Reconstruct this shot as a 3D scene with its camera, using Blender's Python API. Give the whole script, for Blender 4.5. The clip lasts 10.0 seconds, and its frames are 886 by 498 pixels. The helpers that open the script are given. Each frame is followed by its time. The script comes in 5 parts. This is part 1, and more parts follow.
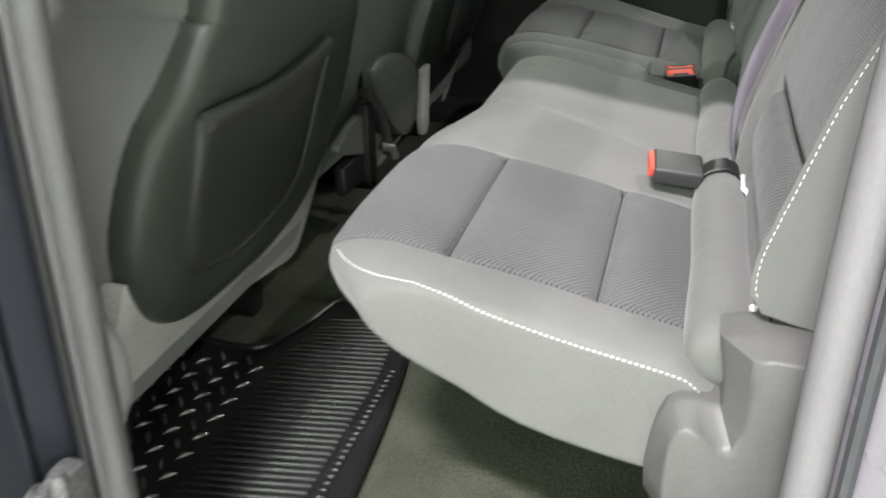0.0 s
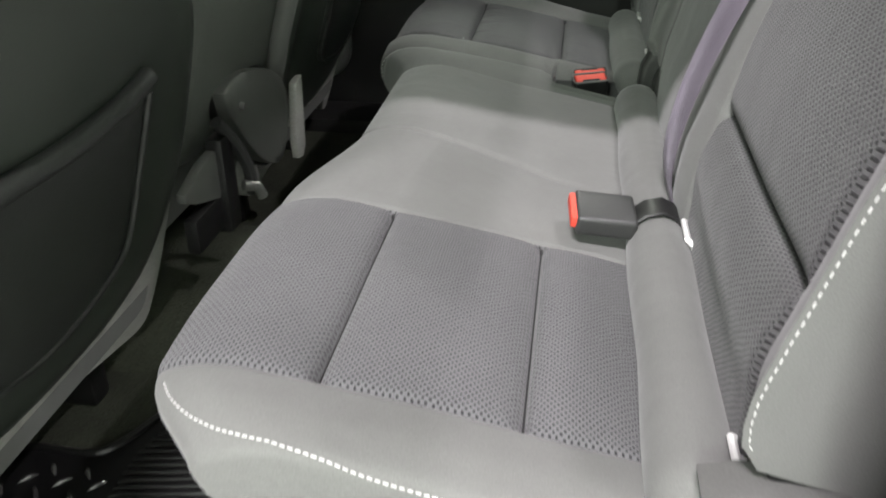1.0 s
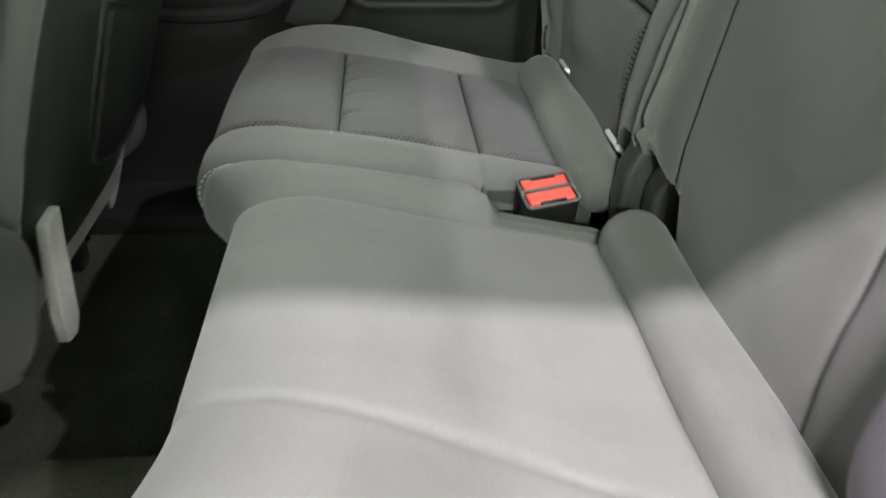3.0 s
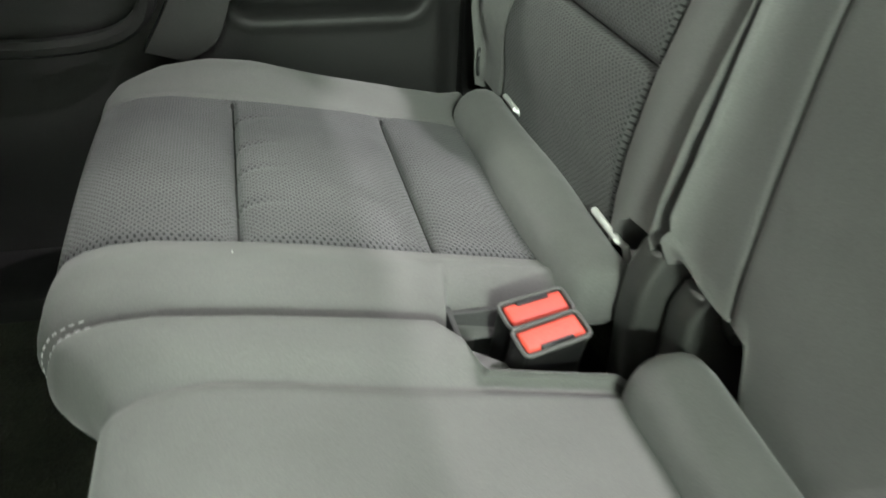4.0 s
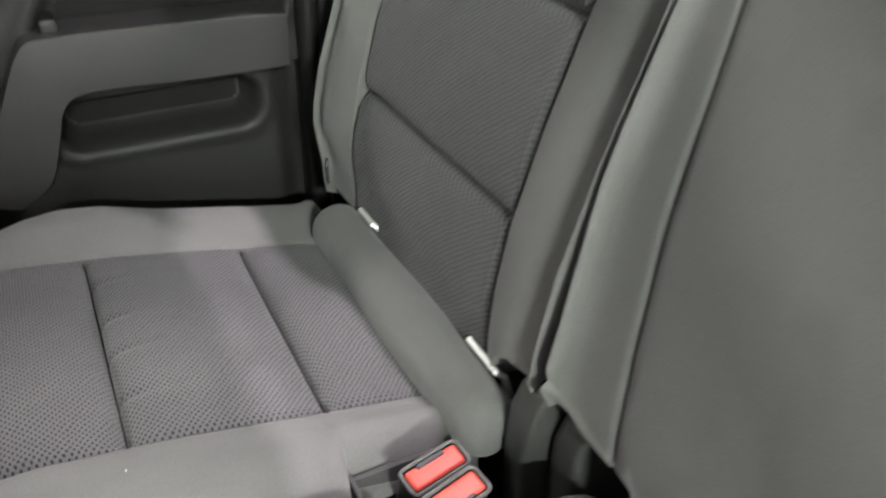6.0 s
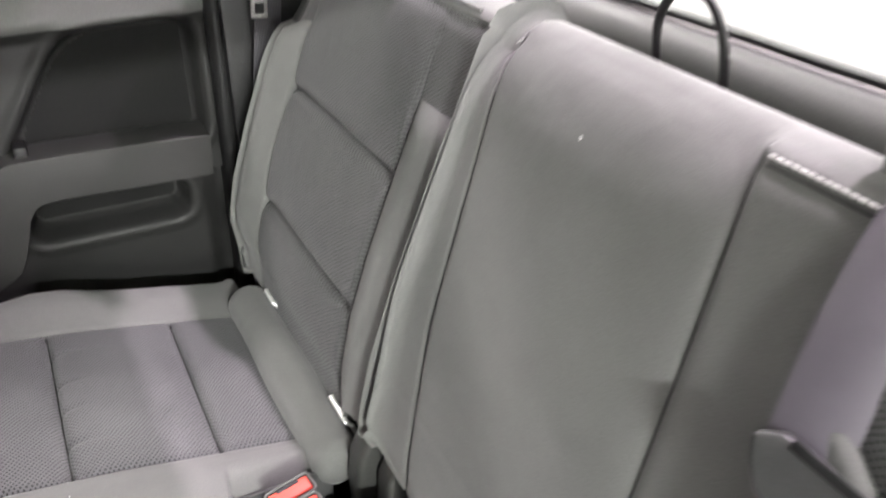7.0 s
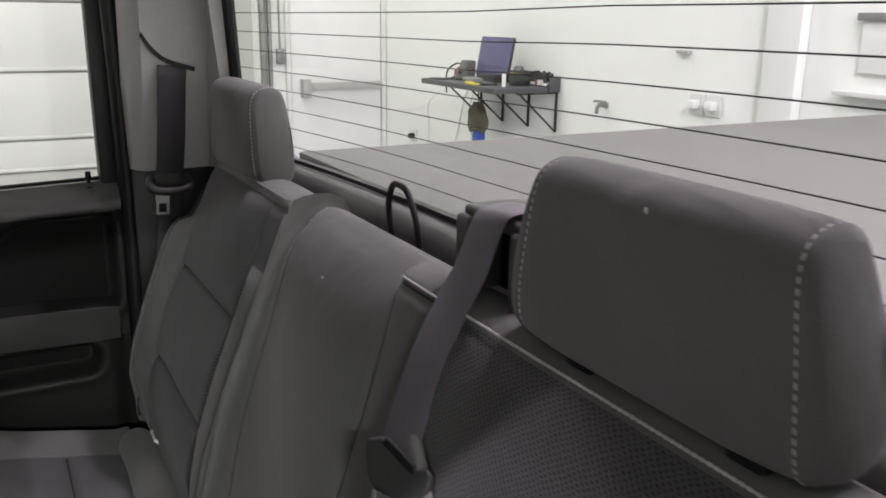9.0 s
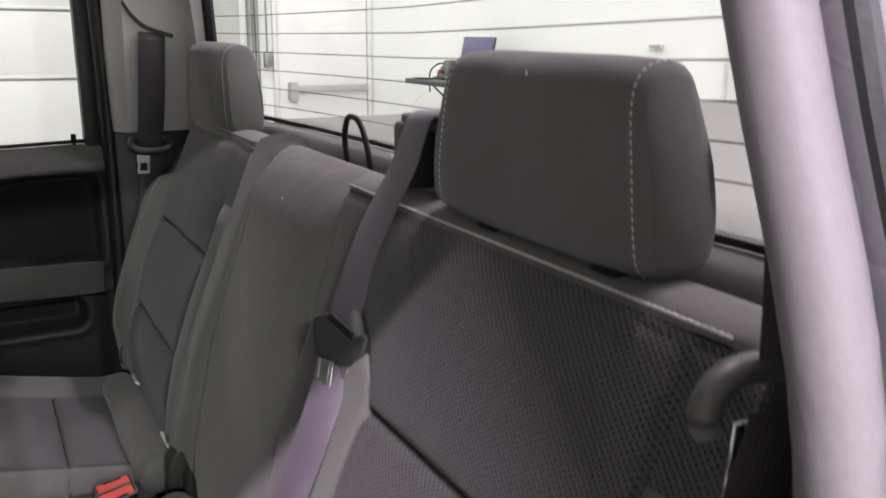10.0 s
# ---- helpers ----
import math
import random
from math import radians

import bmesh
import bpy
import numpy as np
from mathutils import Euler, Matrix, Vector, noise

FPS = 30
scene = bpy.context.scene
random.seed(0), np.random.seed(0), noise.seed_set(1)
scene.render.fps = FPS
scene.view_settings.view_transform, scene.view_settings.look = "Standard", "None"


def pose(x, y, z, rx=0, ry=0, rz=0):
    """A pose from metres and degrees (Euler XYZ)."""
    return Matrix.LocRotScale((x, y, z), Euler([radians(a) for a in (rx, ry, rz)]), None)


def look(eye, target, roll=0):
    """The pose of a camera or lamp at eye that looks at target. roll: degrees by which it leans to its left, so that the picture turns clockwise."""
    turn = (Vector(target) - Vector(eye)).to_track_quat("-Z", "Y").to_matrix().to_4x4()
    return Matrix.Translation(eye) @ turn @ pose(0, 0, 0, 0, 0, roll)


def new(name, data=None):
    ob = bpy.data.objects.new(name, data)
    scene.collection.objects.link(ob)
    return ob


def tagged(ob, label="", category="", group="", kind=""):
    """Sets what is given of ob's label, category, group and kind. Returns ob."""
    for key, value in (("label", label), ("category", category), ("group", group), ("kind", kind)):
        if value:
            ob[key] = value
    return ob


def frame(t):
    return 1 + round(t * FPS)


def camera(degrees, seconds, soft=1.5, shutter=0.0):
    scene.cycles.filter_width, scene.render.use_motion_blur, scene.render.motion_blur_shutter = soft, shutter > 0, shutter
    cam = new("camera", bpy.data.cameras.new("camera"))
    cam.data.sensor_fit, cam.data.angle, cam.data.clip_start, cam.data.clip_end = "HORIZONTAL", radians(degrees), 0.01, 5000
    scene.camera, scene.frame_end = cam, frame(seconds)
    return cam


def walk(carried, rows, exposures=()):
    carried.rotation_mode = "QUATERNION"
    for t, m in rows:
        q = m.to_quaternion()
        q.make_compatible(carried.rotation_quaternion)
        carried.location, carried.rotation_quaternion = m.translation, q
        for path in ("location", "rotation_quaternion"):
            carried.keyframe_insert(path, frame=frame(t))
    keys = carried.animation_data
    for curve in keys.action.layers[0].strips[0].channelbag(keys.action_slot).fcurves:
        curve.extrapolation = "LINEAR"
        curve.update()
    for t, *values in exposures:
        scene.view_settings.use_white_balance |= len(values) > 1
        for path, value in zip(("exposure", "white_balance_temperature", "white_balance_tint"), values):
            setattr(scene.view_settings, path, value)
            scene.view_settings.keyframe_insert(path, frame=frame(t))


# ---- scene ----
cam = camera(56.0, 10.0, soft=1.7, shutter=0.5)
PATH = [
    (0, (0.354, -0.655, 0.801), (-0.147, 1.05, -0.117), -0.2),
    (0.5, (0.343, -0.501, 0.773), (-0.037, 1.226, -0.162), 0.6),
    (1, (0.314, -0.402, 0.789), (0.044, 1.329, -0.176), -0.3),
    (1.5, (0.265, -0.298, 0.795), (0.141, 1.454, -0.162), 0.9),
    (2, (0.228, -0.146, 0.77), (0.224, 1.614, -0.18), 1.9),
    (2.5, (0.185, 0.013, 0.75), (0.263, 1.769, -0.204), 1.4),
    (3.8, (0.181, 0.423, 0.742), (0.515, 2.094, -0.303), 1.6),
    (4, (0.155, 0.469, 0.75), (0.568, 2.118, -0.303), 1.9),
    (4.5, (0.123, 0.579, 0.738), (0.641, 2.188, -0.331), 1.8),
    (5, (0.13, 0.641, 0.726), (0.744, 2.21, -0.352), 1.7),
    (5.5, (0.143, 0.612, 0.764), (0.821, 2.156, -0.311), -0.1),
    (5.7, (0.141, 0.582, 0.803), (0.866, 2.113, -0.26), 0.3),
    (6.8, (0.186, 0.332, 1.072), (0.963, 1.838, 0.009), -0.3),
    (7, (0.189, 0.277, 1.094), (0.989, 1.805, 0.08), 0.3),
    (7.5, (0.191, 0.15, 1.149), (1.041, 1.744, 0.29), 1.0),
    (8, (0.207, 0.053, 1.155), (1.098, 1.704, 0.464), 1.0),
    (8.5, (0.235, -0.034, 1.145), (1.149, 1.648, 0.566), 0.9),
    (9, (0.238, -0.128, 1.136), (1.17, 1.559, 0.601), 0.9),
    (9.5, (0.229, -0.219, 1.115), (1.176, 1.462, 0.586), 0.7),
    (10, (0.226, -0.275, 1.049), (1.176, 1.412, 0.546), 0.6),
]
walk(cam, [(t, look(eye, target, roll)) for t, eye, target, roll in PATH], exposures=[(0.0, 1.38, 6500, -1), (1.0, 1.22, 6500, 0), (2.0, 1.65, 6500, 0), (2.5, 1.68, 6500, 1), (4.0, 2.4, 6500, -3), (5.0, 2.4, 6500, 7), (5.7, 2.42, 6500, 9), (6.8, 2.9, 6500, 17), (7.5, 2.65, 6500, 17), (8.5, 0.74, 6500, 19), (9.2, 0.7, 6500, 19), (10.0, 0.92, 6500, 20)])

# ---- light: a white hall with unseen lamps added under its ceiling ----
world = bpy.data.worlds.new("world")
scene.world = world
world.use_nodes = True
world.node_tree.nodes["Background"].inputs[0].default_value = (0.9, 1.0, 0.93, 1)
world.node_tree.nodes["Background"].inputs[1].default_value = 0.02

# x, y, watts, length and breadth of each added lamp, tuned to light the cab
STRIPS = [(-0.2, -2.4, 262, 1.0, 0.12), (-0.8, -7.5, 390, 1.2, 0.4), (3.0, -0.4, 40, 0.12, 0.16), (1.98, 0.7, 48, 0.12, 0.16), (0.25, 4.9, 16, 1.2, 0.4), (1.4, 5.4, 46, 1.2, 0.4), (-0.5, 8.7, 42, 1.2, 0.4), (-3.6, 4.6, 42, 1.2, 0.4)]
for sx, sy, watts, long, deep in STRIPS:
    lamp = bpy.data.lights.new("added_lamp", "AREA")
    lamp.shape, lamp.size, lamp.size_y = "RECTANGLE", long, deep
    lamp.energy = watts
    lamp.color = (0.94, 1.0, 0.93) if sy < -5 else (1.0, 0.87, 0.98) if sy < 4 else (1.0, 0.95, 0.915)
    new("added_lamp", lamp).matrix_world = pose(sx, sy, 4.28)
# ---- helpers of the scene ----


def root_of(ob):
    while ob.parent:
        ob = ob.parent
    return ob


def thing(name, at, label, category, group="", kind=""):
    ob = new(name)
    ob.location = at
    ob.empty_display_size = 0.05
    return tagged(ob, label, category, group, kind)


def smooth_mesh(name, bm, angle=40):
    bmesh.ops.recalc_face_normals(bm, faces=bm.faces)
    for f in bm.faces:
        f.smooth = True
    lim = radians(angle)
    for e in bm.edges:
        if len(e.link_faces) == 2 and e.calc_face_angle(0) > lim:
            e.smooth = False
    me = bpy.data.meshes.new(name)
    bm.to_mesh(me)
    bm.free()
    return me


def part(name, bm, material, parent, label="", angle=40):
    """Links a bmesh, built in world metres, as one mesh under a thing or a part."""
    base = root_of(parent).location
    bmesh.ops.translate(bm, verts=bm.verts, vec=-base)
    ob = new(name, smooth_mesh(name, bm, angle))
    ob.data.materials.append(material)
    ob.parent = parent
    return tagged(ob, label)


def solid(name, bm, material, label, category, group="", kind="", angle=40, at=None):
    """A thing of one mesh, with its origin at the middle of its base."""
    co = [v.co for v in bm.verts]
    if at is None:
        at = Vector(((min(c.x for c in co) + max(c.x for c in co)) / 2, (min(c.y for c in co) + max(c.y for c in co)) / 2, min(c.z for c in co)))
    bmesh.ops.translate(bm, verts=bm.verts, vec=-Vector(at))
    ob = new(name, smooth_mesh(name, bm, angle))
    ob.location = at
    ob.data.materials.append(material)
    return tagged(ob, label, category, group, kind)


def box(bm, lo, hi, bevel=0.0, seg=2, m=None):
    c = [(a + b) / 2 for a, b in zip(lo, hi)]
    s = [abs(b - a) for a, b in zip(lo, hi)]
    mm = Matrix.Translation(c) @ Matrix.Diagonal((*s, 1))
    r = bmesh.ops.create_cube(bm, size=1, matrix=(m @ mm) if m else mm)
    if bevel > 0:
        es = list({e for v in r["verts"] for e in v.link_edges})
        bmesh.ops.bevel(bm, geom=es, offset=bevel, segments=seg, affect="EDGES", profile=0.6, clamp_overlap=True)
    return bm


def boxed(lo, hi, bevel=0.0, seg=2, m=None):
    return box(bmesh.new(), lo, hi, bevel, seg, m)


def spline(pts, n):
    """Catmull-Rom through the points: n steps a stretch."""
    pts = [Vector(p) for p in pts]
    ext = [2 * pts[0] - pts[1]] + pts + [2 * pts[-1] - pts[-2]]
    out = []
    for i in range(1, len(ext) - 2):
        a, b, c, d = ext[i - 1:i + 3]
        for k in range(n):
            t = k / n
            out.append(0.5 * (2 * b + (c - a) * t + (2 * a - 5 * b + 4 * c - d) * t * t + (3 * b - a - 3 * c + d) * t ** 3))
    out.append(pts[-1].copy())
    return out


def loft(bm, rings, closed=True, caps=True):
    vs = [[bm.verts.new(p) for p in r] for r in rings]
    n = len(vs[0])
    for a, b in zip(vs, vs[1:]):
        for i in range(n if closed else n - 1):
            j = (i + 1) % n
            bm.faces.new((a[i], a[j], b[j], b[i]))
    if caps and closed:
        bm.faces.new(vs[0][::-1])
        bm.faces.new(vs[-1])
    return bm


def tube(bm, pts, r, seg=8, squash=1.0):
    pts = [Vector(p) for p in pts]
    rings = []
    up = Vector((0.13, 0.21, 0.97)).normalized()
    for i, p in enumerate(pts):
        d = (pts[min(i + 1, len(pts) - 1)] - pts[max(i - 1, 0)]).normalized()
        a = d.cross(up)
        if a.length < 0.05:
            a = d.cross(Vector((1, 0, 0)))
        a.normalize()
        b = a.cross(d)
        rr = r[i] if isinstance(r, (list, tuple)) else r
        rings.append([p + (a * math.cos(2 * math.pi * k / seg) + b * math.sin(2 * math.pi * k / seg) * squash) * rr for k in range(seg)])
    return loft(bm, rings)


def ribbon(bm, pts, wide, thick):
    """A strap: pts the middle line, wide the half-width vectors."""
    pts = [Vector(p) for p in pts]
    rings = []
    for i, p in enumerate(pts):
        d = (pts[min(i + 1, len(pts) - 1)] - pts[max(i - 1, 0)]).normalized()
        w = Vector(wide[i] if isinstance(wide, list) else wide)
        n = d.cross(w).normalized() * thick / 2
        e = w * 0.94
        rings.append([p - w, p - e + n, p + e + n, p + w, p + e - n, p - e - n])
    return loft(bm, rings)


def plate(outline, axis, a, b, bevel=0.0, seg=2):
    """A flat outline (two coordinates each) pressed from a to b along an axis."""
    bm = bmesh.new()

    def put(p, h):
        return {"x": (h, p[0], p[1]), "y": (p[0], h, p[1]), "z": (p[0], p[1], h)}[axis]

    loft(bm, [[put(p, a) for p in outline], [put(p, b) for p in outline]])
    if bevel:
        bmesh.ops.recalc_face_normals(bm, faces=bm.faces)
        es = [e for e in bm.edges if len(e.link_faces) == 2 and e.calc_face_angle(0) > 0.6]
        bmesh.ops.bevel(bm, geom=es, offset=bevel, segments=seg, affect="EDGES", profile=0.6, clamp_overlap=True)
    return bm


def rounded(w0, h0, w1, h1, r, n=5):
    """A rectangle with rounded corners as an outline."""
    out = []
    for cx, cy, a0 in ((w1 - r, h1 - r, 0), (w0 + r, h1 - r, 90), (w0 + r, h0 + r, 180), (w1 - r, h0 + r, 270)):
        for k in range(n + 1):
            a = radians(a0 + 90 * k / n)
            out.append((cx + r * math.cos(a), cy + r * math.sin(a)))
    return out


def dashes(bm, pts, length, gap, r, lift=(0, 0, 0)):
    """Thread: short plump stitches along a line."""
    pts = [Vector(p) + Vector(lift) for p in pts]
    run, total = [0.0], 0.0
    for p, q in zip(pts, pts[1:]):
        total += (q - p).length
        run.append(total)

    def at(s):
        for i in range(len(pts) - 1):
            if s <= run[i + 1]:
                k = (s - run[i]) / max(run[i + 1] - run[i], 1e-9)
                return pts[i].lerp(pts[i + 1], k)
        return pts[-1]

    s = 0.0
    while s + length < total:
        a, b = at(s), at(s + length)
        tube(bm, [a, a.lerp(b, 0.2), a.lerp(b, 0.8), b], [r * 0.5, r, r, r * 0.5], 6)
        s += length + gap
    return bm


def sstep(a, b, x):
    t = min(1, max(0, (x - a) / (b - a)))
    return t * t * (3 - 2 * t)


def bump(x, c, w):
    return math.exp(-((x - c) / w) ** 2)

# ---- materials ----


def base_mat(name, rough, metal=0.0, spec=0.5):
    m = bpy.data.materials.new(name)
    m.use_nodes = True
    nt = m.node_tree
    b = nt.nodes["Principled BSDF"]
    b.inputs["Roughness"].default_value = rough
    b.inputs["Metallic"].default_value = metal
    b.inputs["Specular IOR Level"].default_value = spec
    return m, nt, b


def node(nt, kind, **ins):
    n = nt.nodes.new(kind)
    for k, v in ins.items():
        n.inputs[k.replace("_", " ")].default_value = v
    return n


def coords(nt, rot=(0, 0, 0), scale=(1, 1, 1)):
    tc = nt.nodes.new("ShaderNodeTexCoord")
    mp = nt.nodes.new("ShaderNodeMapping")
    mp.inputs["Rotation"].default_value = [radians(a) for a in rot]
    mp.inputs["Scale"].default_value = scale
    nt.links.new(tc.outputs["Object"], mp.inputs["Vector"])
    return mp.outputs["Vector"]


def ramp(nt, fac, stops):
    r = nt.nodes.new("ShaderNodeValToRGB")
    els = r.color_ramp.elements
    while len(els) < len(stops):
        els.new(0.5)
    for e, (p, c) in zip(els, stops):
        e.position, e.color = p, (*c, 1)
    nt.links.new(fac, r.inputs[0])
    return r.outputs[0]


def mix(nt, fac, a, b, blend="MIX"):
    n = nt.nodes.new("ShaderNodeMix")
    n.data_type, n.blend_type = "RGBA", blend
    for sock, v in ((n.inputs[0], fac), (n.inputs[6], a), (n.inputs[7], b)):
        if hasattr(v, "links"):
            nt.links.new(v, sock)
        else:
            sock.default_value = v if not isinstance(v, tuple) else (*v, 1)
    return n.outputs[2]


def bumped(nt, b, height, strength, dist, normal=None):
    n = node(nt, "ShaderNodeBump", Strength=strength, Distance=dist)
    nt.links.new(height, n.inputs["Height"])
    if normal:
        nt.links.new(normal, n.inputs["Normal"])
    nt.links.new(n.outputs[0], b.inputs["Normal"])
    return n.outputs[0]


def noise_tex(nt, vec, scale, detail=3, rough=0.55):
    n = node(nt, "ShaderNodeTexNoise", Scale=scale, Detail=detail, Roughness=rough)
    nt.links.new(vec, n.inputs["Vector"])
    return n.outputs["Fac"]


def mottled(name, dark, light, rough, fine=400, coarse=9, bump_s=0.25, bump_d=0.0006, metal=0.0, spec=0.5, stretch=(1, 1, 1), grain=0.35):
    """Plain stuff with a fine grain, broad uneven tone and a fine relief."""
    m, nt, b = base_mat(name, rough, metal, spec)
    v = coords(nt, scale=stretch)
    big = noise_tex(nt, v, coarse, 4)
    small = noise_tex(nt, v, fine, 2)
    c = ramp(nt, big, [(0.3, dark), (0.7, light)])
    c = mix(nt, grain, c, ramp(nt, small, [(0.3, tuple(x * 0.72 for x in dark)), (0.7, tuple(min(1, x * 1.15) for x in light))]))
    nt.links.new(c, b.inputs["Base Color"])
    r = nt.nodes.new("ShaderNodeMapRange")
    r.inputs["To Min"].default_value, r.inputs["To Max"].default_value = max(0.02, rough - 0.08), min(1, rough + 0.08)
    nt.links.new(big, r.inputs["Value"])
    nt.links.new(r.outputs[0], b.inputs["Roughness"])
    bumped(nt, b, small, bump_s, bump_d)
    return m


def knit(name, dark, light):
    """Smooth knitted seat cloth."""
    m, nt, b = base_mat(name, 0.85, 0, 0.25)
    v = coords(nt)
    big = noise_tex(nt, v, 7, 4)
    small = noise_tex(nt, v, 900, 2)
    c = ramp(nt, big, [(0.3, dark), (0.7, light)])
    c = mix(nt, 0.3, c, ramp(nt, small, [(0.3, tuple(x * 0.6 for x in dark)), (0.7, tuple(x * 1.25 for x in light))]))
    nt.links.new(c, b.inputs["Base Color"])
    b.inputs["Sheen Weight"].default_value = 0.15
    b.inputs["Sheen Roughness"].default_value = 0.5
    crease = node(nt, "ShaderNodeBump", Strength=0.55, Distance=0.005)
    nt.links.new(noise_tex(nt, v, 16, 2), crease.inputs["Height"])
    bumped(nt, b, small, 0.3, 0.0004, crease.outputs[0])
    return m


def wave_of(nt, sock, pitch):
    """A sine along one coordinate."""
    k = node(nt, "ShaderNodeMath")
    k.operation = "MULTIPLY"
    k.inputs[1].default_value = 2 * math.pi / pitch
    nt.links.new(sock, k.inputs[0])
    w = node(nt, "ShaderNodeMath")
    w.operation = "SINE"
    nt.links.new(k.outputs[0], w.inputs[0])
    return w.outputs[0]


def weave(name, dark, light, pit, along, across):
    """Insert cloth: staggered rows of small dark pits in a raised mesh."""
    m, nt, b = base_mat(name, 0.8, 0, 0.3)
    uv = nt.nodes.new("ShaderNodeTexCoord").outputs["UV"]
    warp = noise_tex(nt, uv, 60, 2)
    add = nt.nodes.new("ShaderNodeMix")
    add.data_type, add.blend_type = "RGBA", "LINEAR_LIGHT"
    add.inputs[0].default_value = 0.0016
    nt.links.new(uv, add.inputs[6])
    nt.links.new(warp, add.inputs[7])
    sep = nt.nodes.new("ShaderNodeSeparateXYZ")
    nt.links.new(add.outputs[2], sep.inputs[0])
    prod = node(nt, "ShaderNodeMath")
    prod.operation = "MULTIPLY"
    nt.links.new(wave_of(nt, sep.outputs[0], along), prod.inputs[0])
    nt.links.new(wave_of(nt, sep.outputs[1], across), prod.inputs[1])
    hole = nt.nodes.new("ShaderNodeMapRange")
    hole.interpolation_type = "SMOOTHSTEP"
    hole.inputs["From Min"].default_value, hole.inputs["From Max"].default_value = 0.04, 0.55
    nt.links.new(prod.outputs[0], hole.inputs["Value"])
    v = coords(nt)
    big = noise_tex(nt, v, 8, 4)
    small = noise_tex(nt, v, 700, 2)
    c = ramp(nt, big, [(0.3, dark), (0.7, light)])
    c = mix(nt, 0.25, c, ramp(nt, small, [(0.3, tuple(x * 0.6 for x in dark)), (0.7, tuple(x * 1.3 for x in light))]))
    c = mix(nt, hole.outputs[0], c, pit)
    nt.links.new(c, b.inputs["Base Color"])
    inv = node(nt, "ShaderNodeMath")
    inv.operation = "SUBTRACT"
    inv.inputs[0].default_value = 1.0
    nt.links.new(hole.outputs[0], inv.inputs[1])
    crease = node(nt, "ShaderNodeBump", Strength=0.5, Distance=0.005)
    nt.links.new(noise_tex(nt, v, 18, 2), crease.inputs["Height"])
    bumped(nt, b, inv.outputs[0], 0.75, 0.0013, crease.outputs[0])
    b.inputs["Sheen Weight"].default_value = 0.15
    return m


CLOTH = knit("seat_cloth", (0.116, 0.118, 0.111), (0.14, 0.142, 0.135))
WEAVE_SEAT = weave("seat_weave", (0.09, 0.09, 0.092), (0.108, 0.108, 0.11), (0.02, 0.02, 0.021), 0.0056, 0.0062)
WEAVE_BACK = weave("back_weave", (0.07, 0.071, 0.07), (0.086, 0.087, 0.086), (0.022, 0.022, 0.022), 0.0058, 0.007)
THREAD = mottled("white_thread", (0.5, 0.5, 0.48), (0.62, 0.62, 0.6), 0.7, 1500, 40)
DARKTHREAD = mottled("dark_thread", (0.008, 0.008, 0.008), (0.014, 0.014, 0.014), 0.8, 1500, 40)
GREYTHREAD = mottled("grey_thread", (0.48, 0.48, 0.47), (0.6, 0.6, 0.585), 0.7, 1500, 40)
SHELL = mottled("dark_shell_plastic", (0.034, 0.04, 0.033), (0.043, 0.049, 0.041), 0.38, 700, 6, 0.3, 0.0004, 0.0, 0.35)
POCKET = mottled("pocket_vinyl", (0.018, 0.02, 0.018), (0.027, 0.029, 0.026), 0.5, 500, 6, 0.35, 0.0006)
SKIRT = mottled("skirt_felt", (0.3, 0.3, 0.278), (0.42, 0.42, 0.39), 0.95, 300, 14, 0.5, 0.001)
BLACK = mottled("black_plastic", (0.009, 0.009, 0.009), (0.015, 0.015, 0.015), 0.42, 600, 8, 0.25, 0.0004, 0.0, 0.3)
BUCKLE = mottled("buckle_plastic", (0.03, 0.031, 0.03), (0.04, 0.041, 0.04), 0.42, 500, 14, 0.3, 0.0004)
RED = mottled("red_plastic", (0.57, 0.055, 0.034), (0.66, 0.076, 0.05), 0.52, 500, 20, 0.1, 0.0002)
RUBBER = mottled("mat_rubber", (0.007, 0.007, 0.007), (0.013, 0.013, 0.013), 0.36, 300, 10, 0.3, 0.0005)
# paler and glossier than the mat: lamp glints put into the tread's colour
TREAD = mottled("glint_tread_rubber", (0.06, 0.06, 0.058), (0.1, 0.1, 0.097), 0.2, 300, 20, 0.2, 0.0003, 0.0, 0.9)
CARPET = mottled("carpet", (0.024, 0.028, 0.0175), (0.062, 0.069, 0.046), 1.0, 260, 13, 1.0, 0.004)
TRIM = mottled("grey_trim_plastic", (0.075, 0.076, 0.072), (0.098, 0.099, 0.094), 0.48, 600, 6, 0.35, 0.0005)
LTRIM = mottled("light_trim_plastic", (0.36, 0.355, 0.34), (0.42, 0.415, 0.4), 0.55, 600, 5, 0.3, 0.0004)
DTRIM = mottled("dark_door_plastic", (0.018, 0.018, 0.0175), (0.026, 0.026, 0.025), 0.5, 600, 7, 0.35, 0.0005, 0.0, 0.25)
ARMREST = mottled("armrest_vinyl", (0.025, 0.025, 0.024), (0.033, 0.033, 0.031), 0.48, 600, 7, 0.35, 0.0005, 0.0, 0.4)
HINGECAP = mottled("hinge_cap_plastic", (0.088, 0.092, 0.084), (0.108, 0.112, 0.103), 0.5, 600, 6, 0.35, 0.0005)
SHIELD = mottled("shield_plastic", (0.084, 0.084, 0.08), (0.103, 0.103, 0.099), 0.5, 500, 7, 0.35, 0.0005)
RTRIM = mottled("rear_trim_plastic", (0.066, 0.07, 0.064), (0.082, 0.086, 0.079), 0.5, 600, 6, 0.35, 0.0005)
